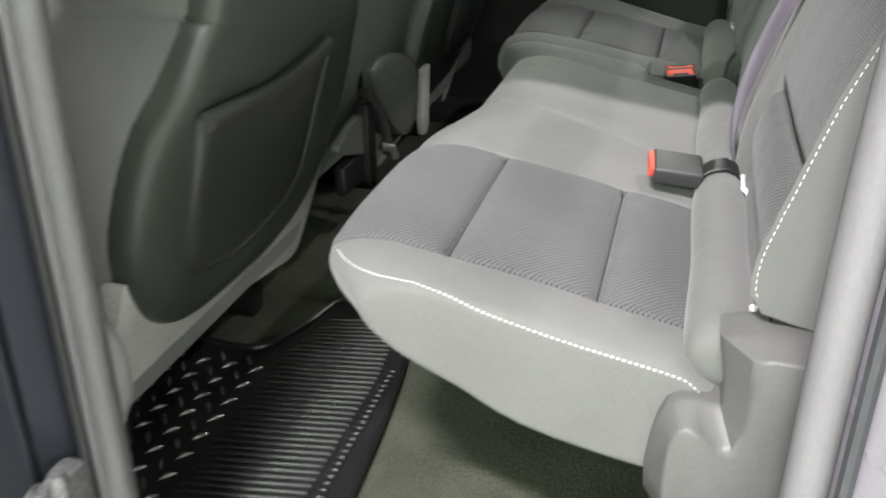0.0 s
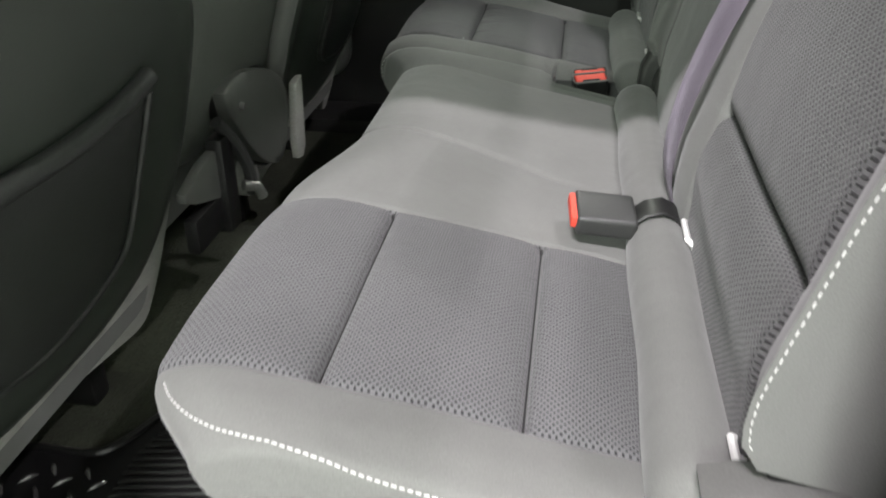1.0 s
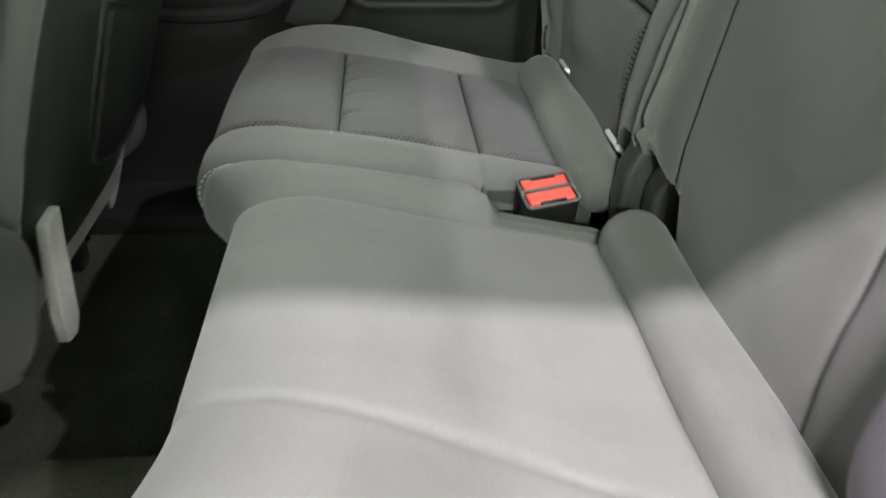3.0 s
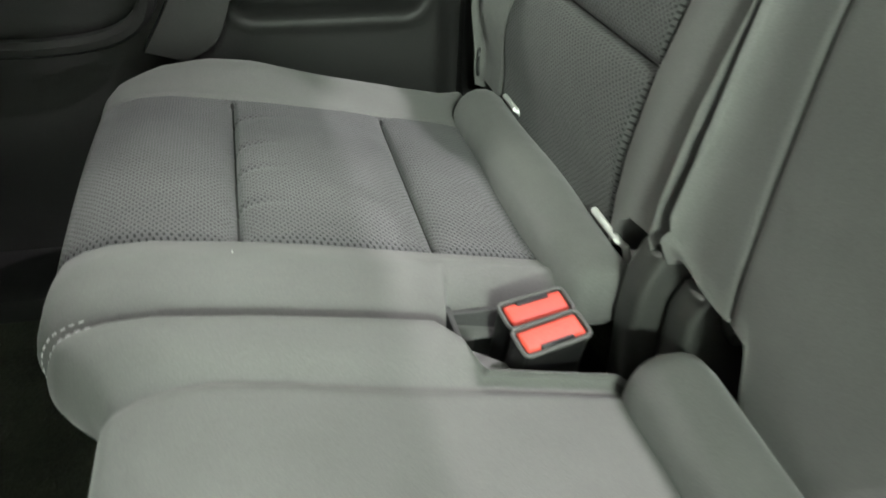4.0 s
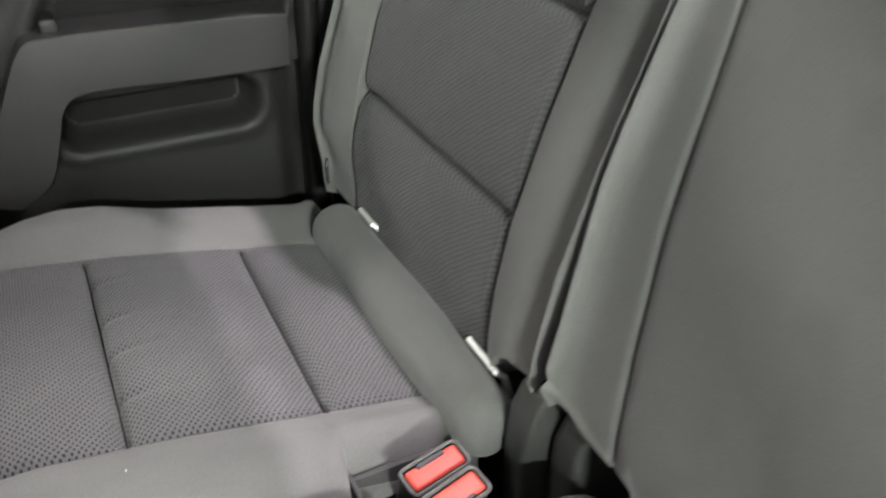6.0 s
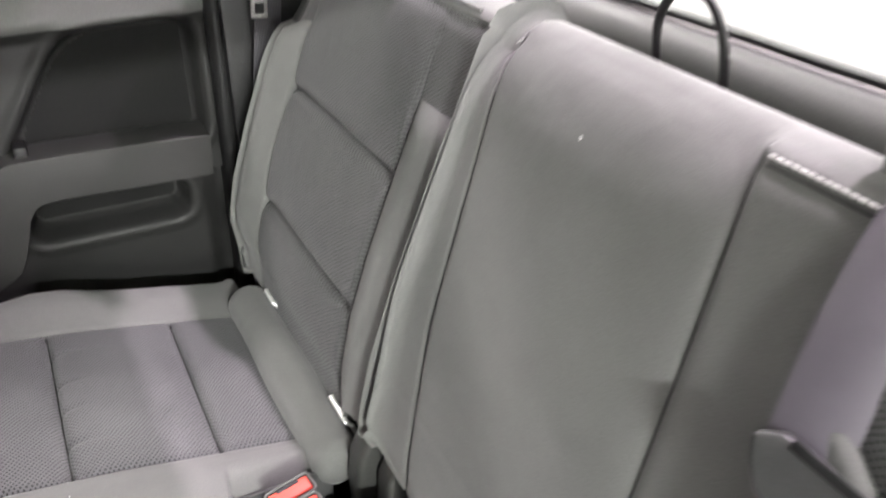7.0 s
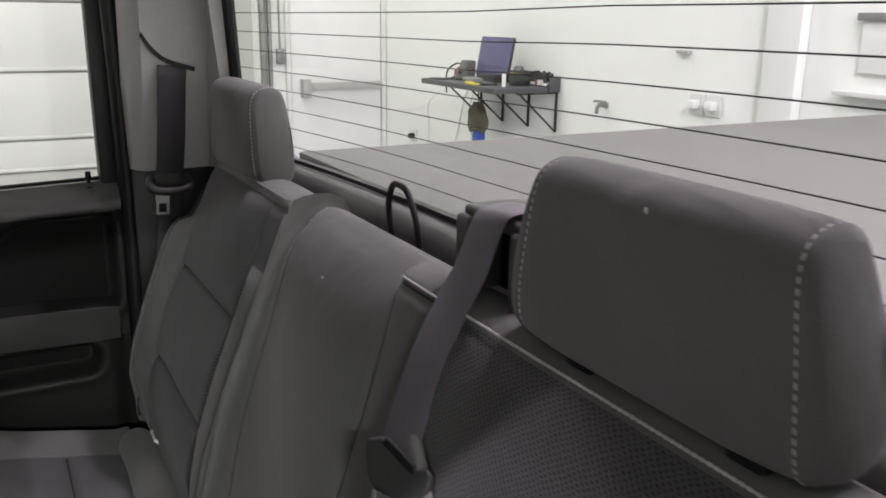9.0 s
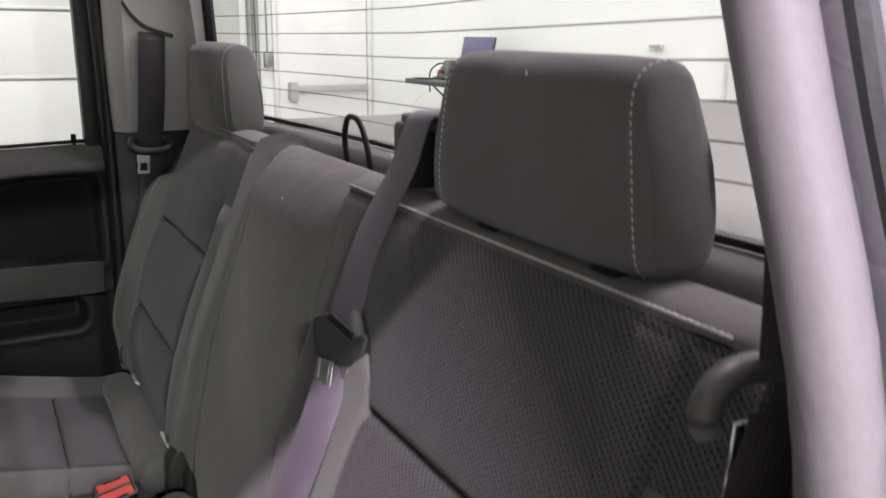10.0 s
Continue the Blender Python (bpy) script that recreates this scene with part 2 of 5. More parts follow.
GTRIM = mottled("hinge_cover_plastic", (0.036, 0.037, 0.034), (0.046, 0.047, 0.044), 0.38, 600, 6, 0.35, 0.0005)
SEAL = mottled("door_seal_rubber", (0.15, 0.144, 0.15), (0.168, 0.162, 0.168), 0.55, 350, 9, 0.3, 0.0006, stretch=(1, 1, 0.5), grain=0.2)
# same seal rubber as the rear, darkened for the front side's shade
FSEAL = mottled("front_seal_rubber_shaded", (0.05, 0.051, 0.05), (0.066, 0.067, 0.066), 0.5, 350, 12, 0.35, 0.0007, stretch=(1, 1, 0.4), grain=0.25)
DSEAL = mottled("dark_seal_rubber", (0.03, 0.032, 0.034), (0.05, 0.052, 0.055), 0.45, 350, 18, 0.4, 0.0008)
# shadowed seat cloth of the buckle pocket, its shade put into the colour
POCKETSHADE = mottled("pocket_shade", (0.045, 0.046, 0.045), (0.06, 0.061, 0.06), 0.9, 400, 14, 0.4, 0.0006)
# insert cloth; near-black also to paint the shade inside the door pocket
FELT = mottled("insert_cloth_and_pocket_shade", (0.008, 0.008, 0.008), (0.013, 0.013, 0.012), 0.9, 500, 9, 0.5, 0.0006, 0.0, 0.2)
VINYL = mottled("seat_back_vinyl", (0.098, 0.107, 0.094), (0.12, 0.129, 0.114), 0.55, 500, 5, 0.35, 0.0006)
SIDETRIM = mottled("seat_side_plastic", (0.2, 0.2, 0.19), (0.24, 0.24, 0.23), 0.5, 600, 6, 0.3, 0.0004)
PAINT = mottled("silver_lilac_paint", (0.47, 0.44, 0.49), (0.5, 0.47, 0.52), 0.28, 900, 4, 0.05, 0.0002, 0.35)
# darkened copy of the body paint: the front jamb's shade in its colour
SHADEDPAINT = mottled("shaded_jamb_paint", (0.009, 0.011, 0.014), (0.014, 0.016, 0.02), 0.4, 900, 4, 0.05, 0.0002, 0.0, 0.15)
CASTING = mottled("cast_hinge_metal", (0.07, 0.075, 0.075), (0.26, 0.26, 0.25), 0.35, 300, 60, 0.5, 0.001, 0.7)
WIREBAR = mottled("plated_wire", (0.75, 0.75, 0.73), (0.85, 0.85, 0.83), 0.35, 700, 30, 0.1, 0.0002, 0.3)
STEEL = mottled("bright_steel", (0.72, 0.72, 0.7), (0.82, 0.82, 0.8), 0.25, 700, 30, 0.15, 0.0002, 1.0)
DSTEEL = mottled("dull_steel", (0.24, 0.24, 0.23), (0.36, 0.36, 0.35), 0.4, 500, 30, 0.3, 0.0004, 0.8)
WHITEWALL = mottled("white_hall_paint", (0.78, 0.795, 0.77), (0.81, 0.825, 0.8), 0.6, 160, 0.7, 0.08, 0.001, grain=0.06)
HALLFLOOR = mottled("hall_floor", (0.42, 0.42, 0.41), (0.5, 0.5, 0.49), 0.3, 40, 0.8, 0.1, 0.002)
COVER = mottled("bed_cover_vinyl", (0.13, 0.127, 0.12), (0.155, 0.151, 0.143), 0.6, 350, 2.5, 0.5, 0.0015)
DOORPANEL = mottled("white_panel_steel", (0.73, 0.73, 0.72), (0.76, 0.76, 0.75), 0.45, 160, 1.2, 0.05, 0.0006, grain=0.06)
WIRE = mottled("heating_wire", (0.03, 0.028, 0.025), (0.05, 0.045, 0.04), 0.6, 500, 20)
SHELFM = mottled("shelf_laminate", (0.055, 0.055, 0.06), (0.08, 0.08, 0.085), 0.5, 120, 3)
BRACKET = mottled("black_iron", (0.015, 0.015, 0.015), (0.025, 0.025, 0.025), 0.5, 200, 12)
SCREEN = mottled("monitor_screen", (0.085, 0.08, 0.17), (0.11, 0.105, 0.21), 0.25, 100, 3, 0.0, 0.0001)
BLUE = mottled("blue_plastic", (0.03, 0.09, 0.42), (0.04, 0.12, 0.5), 0.4, 80, 8)
YELLOW = mottled("yellow_plastic", (0.6, 0.5, 0.05), (0.7, 0.6, 0.1), 0.45, 80, 8)
TOWEL = mottled("olive_cloth", (0.12, 0.11, 0.075), (0.19, 0.17, 0.12), 0.95, 90, 12, 0.8, 0.004)
PALE = mottled("pale_plastic", (0.62, 0.62, 0.6), (0.72, 0.72, 0.7), 0.45, 90, 8)
REDDISH = mottled("dull_red_plastic", (0.22, 0.07, 0.055), (0.3, 0.1, 0.08), 0.45, 90, 8)


def webbing(name, dark, light, rot, rough=0.62, spec=0.45, sheen=0.0):
    m, nt, b = base_mat(name, rough, 0, spec)
    b.inputs["Sheen Weight"].default_value = sheen
    b.inputs["Sheen Roughness"].default_value = 0.3
    b.inputs["Sheen Tint"].default_value = (0.92, 0.85, 1.0, 1.0)
    v = coords(nt, rot)
    w = node(nt, "ShaderNodeTexWave", Scale=420.0, Distortion=0.4)
    w.bands_direction = "Y"
    nt.links.new(v, w.inputs["Vector"])
    big = noise_tex(nt, v, 25, 3)
    c = mix(nt, 0.22, ramp(nt, big, [(0.3, dark), (0.7, light)]), ramp(nt, w.outputs["Fac"], [(0.1, tuple(x * 0.6 for x in dark)), (0.9, tuple(x * 1.2 for x in light))]))
    nt.links.new(c, b.inputs["Base Color"])
    bumped(nt, b, w.outputs["Fac"], 0.35, 0.0004)
    return m


DARKBELT = webbing("dark_webbing", (0.036, 0.034, 0.038), (0.05, 0.047, 0.052), (0, 0, 0))
BELT = webbing("belt_webbing", (0.105, 0.092, 0.113), (0.127, 0.112, 0.136), (0, 0, 0), 0.42, 0.7, 0.14)


def glass_mat(name, tint, rough=0.0):
    m = bpy.data.materials.new(name)
    m.use_nodes = True
    nt = m.node_tree
    nt.nodes.remove(nt.nodes["Principled BSDF"])
    clear = node(nt, "ShaderNodeBsdfTransparent", Color=(*tint, 1))
    shine = node(nt, "ShaderNodeBsdfGlossy", Roughness=rough)
    lw = node(nt, "ShaderNodeLayerWeight", Blend=0.5)
    pw = node(nt, "ShaderNodeMath")
    pw.operation = "POWER"
    pw.inputs[1].default_value = 5.0
    sc = nt.nodes.new("ShaderNodeMapRange")
    sc.inputs["To Min"].default_value, sc.inputs["To Max"].default_value = 0.02, 0.6
    mx = nt.nodes.new("ShaderNodeMixShader")
    nt.links.new(lw.outputs["Facing"], pw.inputs[0])
    nt.links.new(pw.outputs[0], sc.inputs["Value"])
    nt.links.new(sc.outputs[0], mx.inputs[0])
    nt.links.new(clear.outputs[0], mx.inputs[1])
    nt.links.new(shine.outputs[0], mx.inputs[2])
    nt.links.new(mx.outputs[0], nt.nodes["Material Output"].inputs[0])
    return m


GLASS = glass_mat("window_glass", (0.9, 0.94, 0.91))


def glow_mat(name, colour, strength):
    m = bpy.data.materials.new(name)
    m.use_nodes = True
    b = m.node_tree.nodes["Principled BSDF"]
    b.inputs["Emission Color"].default_value = (*colour, 1)
    b.inputs["Emission Strength"].default_value = strength
    return m


GLOW = glow_mat("light_diffuser", (1, 0.99, 0.97), 6.0)

# ---- hall round the truck ----
WX, GY, NY, FX = 3.3, 10.3, -9.5, -9.0      # rear wall, far wall, near wall, front wall
GROUND, TOP = -0.62, 4.4
solid("floor", boxed((FX, NY, GROUND - 0.2), (WX + 0.2, GY + 0.2, GROUND)), HALLFLOOR, "grey sealed concrete floor of the hall", "floor", kind="structure")
solid("ceiling", boxed((FX, NY, TOP), (WX + 0.2, GY + 0.2, TOP + 0.15)), WHITEWALL, "white hall ceiling", "ceiling", kind="structure")
solid("wall_rear", boxed((WX, NY, GROUND), (WX + 0.2, GY + 0.2, TOP)), WHITEWALL, "white painted hall wall behind the truck", "wall", kind="structure")
solid("wall_far", boxed((FX, GY, GROUND), (WX, GY + 0.2, TOP)), WHITEWALL, "white painted hall wall beside the truck", "wall", kind="structure")
solid("wall_near", boxed((FX, NY - 0.2, GROUND), (WX, NY, TOP)), WHITEWALL, "white painted hall wall", "wall", kind="structure")
solid("wall_front", boxed((FX - 0.2, NY, GROUND), (FX, GY, TOP)), WHITEWALL, "white painted hall wall", "wall", kind="structure")

# fixtures for the added lamps, all out of view
for sx, sy, watts, long, deep in STRIPS:
    fix = thing("added_ceiling_light", (sx, sy, 4.3), "unseen flat white lamp added under the hall ceiling", "ceiling light", "hall lights")
    part("housing", boxed((sx - long / 2 - 0.02, sy - deep / 2 - 0.02, 4.33), (sx + long / 2 + 0.02, sy + deep / 2 + 0.02, 4.4), 0.01), PALE, fix)
    part("diffuser", boxed((sx - long / 2, sy - deep / 2, 4.3), (sx + long / 2, sy + deep / 2, 4.33), 0.008), GLOW, fix)

# sectional door in the far wall, its panels as pieces
gate = thing("sectional_door", (0.4, GY, GROUND), "white sectional hall door with wide horizontal panels", "garage door")
for k in range(6):
    z0 = -0.62 if k == 0 else -0.26 + 0.75 * (k - 1)
    z1 = -0.26 + 0.75 * k
    if z1 < 3.6:
        bm = boxed((-2.6, GY - 0.06, z0 + 0.012), (2.9, GY - 0.004, z1 - 0.012), 0.012)
        box(bm, (-2.6, GY - 0.075, z0 + 0.014), (2.9, GY - 0.055, z0 + 0.05), 0.01)
        part("panel", bm, DOORPANEL, gate)
part("gap_backing", boxed((-2.6, GY - 0.03, -0.6), (2.9, GY - 0.002, 3.4)), LTRIM, gate, "grey joints between the panels")

# return wall with the exit door and its push bar
RY = 6.5
solid("wall_return", boxed((2.2, RY, GROUND), (WX, RY + 0.12, TOP)), WHITEWALL, "white painted return wall with the exit door", "wall", kind="structure")
d1 = thing("door_1", (2.9, RY, GROUND), "white steel exit door with a push bar", "door", kind="structure")
part("door_leaf", boxed((2.46, RY - 0.03, GROUND + 0.02), (WX - 0.05, RY - 0.002, 1.9), 0.006), DOORPANEL, d1)
bm = boxed((WX - 0.045, RY - 0.045, GROUND), (WX - 0.004, RY - 0.001, 1.96), 0.004)
box(bm, (2.42, RY - 0.045, GROUND), (2.455, RY - 0.001, 1.96), 0.004)
part("door_frame", bm, PALE, d1)
bm = boxed((2.56, RY - 0.1, 0.555), (WX - 0.06, RY - 0.05, 0.61), 0.015)
box(bm, (2.53, RY - 0.12, 0.49), (2.6, RY - 0.03, 0.64), 0.012)
box(bm, (WX - 0.1, RY - 0.08, 0.55), (WX - 0.06, RY - 0.03, 0.615), 0.01)
part("push_bar", bm, LTRIM, d1)

col = thing("pipe_stack", (2.27, RY - 0.04, GROUND), "grey conduit pipes at the end of the return wall", "pipe")
for xx, r in ((2.29, 0.018), (2.235, 0.028)):
    part("pipe", tube(bmesh.new(), [(xx, RY - 0.035, GROUND), (xx, RY - 0.035, TOP)], r, 12), DSTEEL, col)
sw = thing("switch_box", (2.375, RY - 0.04, 0.76), "grey electric switch box on the wall", "switch")
part("box", boxed((2.345, RY - 0.05, 0.76), (2.405, RY - 0.002, 0.88), 0.008), DSTEEL, sw)
part("conduit", tube(bmesh.new(), [(2.375, RY - 0.02, 0.88), (2.375, RY - 0.02, TOP)], 0.008, 8), DSTEEL, sw)
solid("pilaster", boxed((WX - 0.06, 2.28, GROUND), (WX - 0.002, 2.46, TOP), 0.01), DOORPANEL, "pale grey flat post on the white wall", "post")
nb = thing("notice_board", (WX - 0.02, 1.95, 0.95), "white panel with a grey top rail on the wall", "panel")
part("board", boxed((WX - 0.02, 1.4, 0.95), (WX - 0.002, 2.03, 1.17), 0.004), DOORPANEL, nb)
part("rail", boxed((WX - 0.035, 1.4, 1.15), (WX - 0.004, 2.05, 1.18), 0.004), SIDETRIM, nb)
part("ledge", boxed((WX - 0.06, 1.4, 0.86), (WX - 0.004, 2.1, 0.88), 0.004), PALE, nb)
tap = thing("wall_tap", (WX - 0.05, 3.55, 0.63), "small grey metal tap on the white wall", "tap")
bm = tube(bmesh.new(), [(WX - 0.002, 3.55, 0.68), (WX - 0.06, 3.55, 0.685)], [0.018, 0.012], 8)
part("spout", tube(bm, [(WX - 0.055, 3.55, 0.686), (WX - 0.065, 3.555, 0.665), (WX - 0.065, 3.556, 0.635)], 0.011, 8), DSTEEL, tap)
part("handle", tube(bmesh.new(), [(WX - 0.05, 3.505, 0.7), (WX - 0.05, 3.55, 0.704), (WX - 0.05, 3.6, 0.698)], [0.008, 0.005, 0.008], 8), SIDETRIM, tap)
for yy, zz in ((2.87, 0.7), (2.76, 0.7), (5.92, 0.16)):
    so = thing("wall_socket", (WX, yy, zz), "small wall socket on the white wall", "socket", "wall sockets")
    part("plate", boxed((WX - 0.012, yy - 0.045, zz), (WX - 0.002, yy + 0.045, zz + 0.1), 0.004), PALE, so)
    part("plug", boxed((WX - 0.05, yy - 0.025, zz + 0.03), (WX - 0.01, yy + 0.025, zz + 0.07), 0.006), BRACKET if yy > 5 else DOORPANEL, so)
solid("wall_clip", boxed((WX - 0.03, 2.94, 0.985), (WX - 0.002, 3.02, 1.0), 0.003), LTRIM, "small grey bracket on the white wall", "bracket")

# wall shelf and what stands on it
SZ = 0.745
sh = thing("wall_shelf", (3.06, 4.46, SZ), "dark wall shelf on thin black triangular brackets", "shelf")
part("board", boxed((2.84, 4.0, SZ - 0.032), (WX - 0.002, 4.92, SZ), 0.004), SHELFM, sh)
part("end_board", boxed((3.22, 3.985, SZ - 0.03), (WX - 0.002, 3.998, SZ + 0.062), 0.003), SHELFM, sh)
for yy in (4.005, 4.298, 4.6, 4.88):
    bm = boxed((WX - 0.016, yy, 0.472), (WX - 0.002, yy + 0.012, SZ - 0.033), 0.002)
    tube(bm, [(WX - 0.012, yy + 0.006, 0.478), (3.02, yy + 0.006, SZ - 0.036)], 0.0062, 6)
    box(bm, (3.0, yy, SZ - 0.042), (WX - 0.002, yy + 0.012, SZ - 0.033), 0.002)
    part("bracket", bm, BRACKET, sh)
mon = thing("monitor", (3.12, 4.47, SZ), "dark monitor with a blue screen on the shelf", "monitor")
tilt = pose(3.11, 4.465, SZ + 0.04, 0, 11, 4)
part("screen_panel", boxed((-0.006, -0.172, 0), (0.01, 0.172, 0.243), 0.005, m=tilt), BRACKET, mon)
part("screen", boxed((-0.0095, -0.167, 0.008), (-0.0065, 0.167, 0.238), 0.001, m=tilt), SCREEN, mon)
part("picture_bar", boxed((-0.0112, -0.11, 0.052), (-0.0098, 0.11, 0.057), 0.0004, 1, tilt), BRACKET, mon)
part("foot", boxed((3.05, 4.38, SZ), (3.2, 4.56, SZ + 0.05), 0.01), BRACKET, mon)
kb = thing("keyboard", (2.98, 4.46, SZ), "dark keyboard lying on the shelf", "keyboard")
part("body", boxed((2.9, 4.2, SZ), (2.985, 4.44, SZ + 0.014), 0.004), BRACKET, kb)
for k in range(4):
    part("key_row", boxed((2.905 + 0.019 * k, 4.21, SZ + 0.014), (2.919 + 0.019 * k, 4.43, SZ + 0.018), 0.0015, 1), SHELFM, kb)
sp = thing("speaker", (3.05, 4.7, SZ), "small grey wedge loudspeaker on a dark foot", "speaker")
side = [(3.0, SZ + 0.012), (3.1, SZ + 0.012), (3.1, SZ + 0.125), (3.04, SZ + 0.125)]
part("cabinet", plate(side, "y", 4.645, 4.74, 0.01, 2), TRIM, sp)
part("grille", tube(bmesh.new(), [(3.02, 4.692, SZ + 0.045), (3.008, 4.692, SZ + 0.04)], [0.026, 0.022], 12), BRACKET, sp)
part("foot", boxed((2.97, 4.63, SZ), (3.11, 4.77, SZ + 0.013), 0.005), BRACKET, sp)
rt = thing("reel_tool", (3.08, 4.83, SZ), "small tool with red grips lying on the shelf", "tool")
for k, (ya, za) in enumerate(((4.79, 0.05), (4.83, 0.03))):
    part("grip", tube(bmesh.new(), spline([(3.05, ya, SZ + 0.012), (3.06, ya + 0.02, SZ + za), (3.08, ya + 0.045, SZ + za + 0.02), (3.1, ya + 0.05, SZ + 0.01)], 4), 0.008, 8), REDDISH, rt)
part("jaw", boxed((3.04, 4.77, SZ + 0.0), (3.075, 4.86, SZ + 0.014), 0.005), BRACKET, rt)
solid("pale_tray", boxed((2.98, 4.47, SZ), (3.06, 4.62, SZ + 0.026), 0.012, 3), SIDETRIM, "pale rounded tray below the screen", "tray")
solid("note_pad", boxed((2.87, 4.72, SZ), (2.95, 4.86, SZ + 0.008), 0.002), BRACKET, "thin dark pad lying on the shelf", "pad")
bm = boxed((2.862, 4.26, SZ), (2.9, 4.37, SZ + 0.012), 0.005, 2)
box(bm, (2.868, 4.335, SZ + 0.006), (2.91, 4.4, SZ + 0.016), 0.005, 2)
solid("yellow_cloth", bm, YELLOW, "yellow folded cloth on the shelf", "cloth")
db = thing("device_box", (3.12, 4.22, SZ), "black device box with a dial on the shelf", "box")
part("body", boxed((3.08, 4.13, SZ), (3.18, 4.22, SZ + 0.09), 0.008), BRACKET, db)
part("dial", tube(bmesh.new(), [(3.13, 4.19, SZ + 0.09), (3.13, 4.19, SZ + 0.115)], [0.034, 0.026], 14), TRIM, db)
part("label", boxed((3.077, 4.14, SZ + 0.07), (3.0797, 4.21, SZ + 0.077), 0.0008, 1), YELLOW, db, "yellow label strip")
rng = random.Random(4)
for k in range(14):
    bx, by = 3.205 + 0.05 * (k % 2), 4.016 + 0.028 * (k // 2) + rng.uniform(-0.003, 0.003)
    hh = rng.uniform(0.078, 0.09)
    dark = k % 5 in (0, 3)
    bo = thing("bottle", (bx, by, SZ), ("small dark" if dark else "small white-labelled") + " bottle with a black cap on the shelf", "bottle", "shelf bottles")
    body = part("body", tube(bmesh.new(), [(bx, by, SZ), (bx, by, SZ + hh * 0.7), (bx, by, SZ + hh * 0.76)], [0.0115, 0.0115, 0.007], 10), BRACKET, bo)
    part("label", tube(bmesh.new(), [(bx, by, SZ + hh * 0.1), (bx, by, SZ + hh * (0.3 if dark else 0.5))], 0.0121, 10), REDDISH if k == 6 else PALE, body)
    part("cap", tube(bmesh.new(), [(bx, by, SZ + hh * 0.74), (bx, by, SZ + hh)], 0.0088, 10), BRACKET, bo)
bo = thing("spray_bottle", (2.98, 4.15, SZ), "slim white bottle with a grey cap on the shelf", "bottle")
part("body", tube(bmesh.new(), [(2.98, 4.12, SZ), (2.98, 4.12, SZ + 0.075), (2.98, 4.12, SZ + 0.08)], [0.012, 0.012, 0.008], 10), PALE, bo)
part("cap", tube(bmesh.new(), [(2.98, 4.12, SZ + 0.08), (2.98, 4.12, SZ + 0.1)], 0.009, 10), TRIM, bo)
tw = thing("towel", (3.12, 4.64, 0.42), "olive cloth bunched on a hook below the shelf", "cloth")
rows = []
for k in range(11):
    z = 0.6 - 0.0185 * k
    w = 0.045 + 0.065 * sstep(0, 4, k) - 0.02 * sstep(8, 10, k)
    rows.append([(3.12 + 0.035 * math.sin(a) * (0.5 + 0.5 * sstep(0, 4, k)) + 0.008 * math.sin(5 * a + k), 4.645 + (w + 0.012 * math.sin(3 * a + 0.9 * k)) * math.cos(a), z + 0.014 * math.sin(4 * a + k) * sstep(5, 10, k)) for a in [2 * math.pi * i / 24 for i in range(24)]])
part("cloth", loft(bmesh.new(), rows), TOWEL, tw)
part("hook", tube(bmesh.new(), [(3.12, 4.635, 0.59), (3.12, 4.64, 0.65), (3.12, 4.635, SZ - 0.034)], 0.004, 6), BRACKET, tw)
solid("blue_bag", boxed((3.1, 4.585, 0.32), (3.15, 4.68, 0.415), 0.012), BLUE, "blue plastic pouch hanging below the cloth", "pouch")
for k, (ya, ym, yb, zb, thick) in enumerate(((4.9, 5.62, 5.68, 0.02, 0.003), (4.8, 5.12, 5.3, 0.1, 0.0045), (4.72, 5.02, 4.98, -0.1, 0.0045))):
    pts = spline([(WX - 0.15, ya, SZ - 0.03), (WX - 0.02, ym, 0.52), (WX - 0.012, (ym + yb) / 2, 0.3), (WX - 0.012, yb, zb), (WX - 0.012, yb - 0.04, -0.3)], 8)
    solid("cable", tube(bmesh.new(), pts, thick, 6), PALE, "thin pale cable hanging down the wall", "cable", "shelf cables")
pts = spline([(2.98, 4.82, SZ - 0.09), (2.98, 4.83, SZ + 0.0), (2.99, 4.82, SZ + 0.06), (3.02, 4.77, SZ + 0.1), (3.05, 4.74, SZ + 0.1)], 6)
solid("cable", tube(bmesh.new(), pts, 0.0055, 6), BRACKET, "dark cable arching over the shelf", "cable", "shelf cables")

# ---- truck body ----
solid("cab_floor", boxed((-1.6, -0.12, -0.02), (0.72, 1.58, 0.04)), CARPET, "dark grey-green carpet of the cab floor", "carpet", kind="structure")
ring = [[(x, 0.72 + y, 0.035 + z) for y, z in ((-0.22, 0.0), (-0.2, 0.025), (-0.16, 0.06), (-0.1, 0.085), (0.0, 0.092), (0.1, 0.085), (0.16, 0.06), (0.2, 0.025), (0.22, 0.0))] for x in (-1.4, -0.9, -0.3, -0.1, 0.2, 0.45)]
solid("floor_tunnel", loft(bmesh.new(), ring), CARPET, "carpeted hump in the middle of the cab floor", "carpet", kind="structure")
solid("far_sill", boxed((-1.5, 1.5, -0.02), (0.72, 1.66, 0.075), 0.015), DTRIM, "dark sill trim under the far doors", "sill", kind="structure")
solid("far_jamb", boxed((0.455, 1.585, 0.0), (0.66, 1.66, 1.36), 0.01), DTRIM, "dark jamb behind the far rear door", "door frame", kind="structure")
bm = boxed((-1.5, -0.2, -0.05), (-0.27, -0.13, 0.82), 0.02)
solid("front_door", bm, DTRIM, "closed dark front door beside the driver", "car door", "front doors")
solid("front_door", boxed((-1.5, 1.58, -0.05), (-0.6, 1.66, 0.82), 0.02), DTRIM, "closed dark front door on the far side", "car door", "front doors")
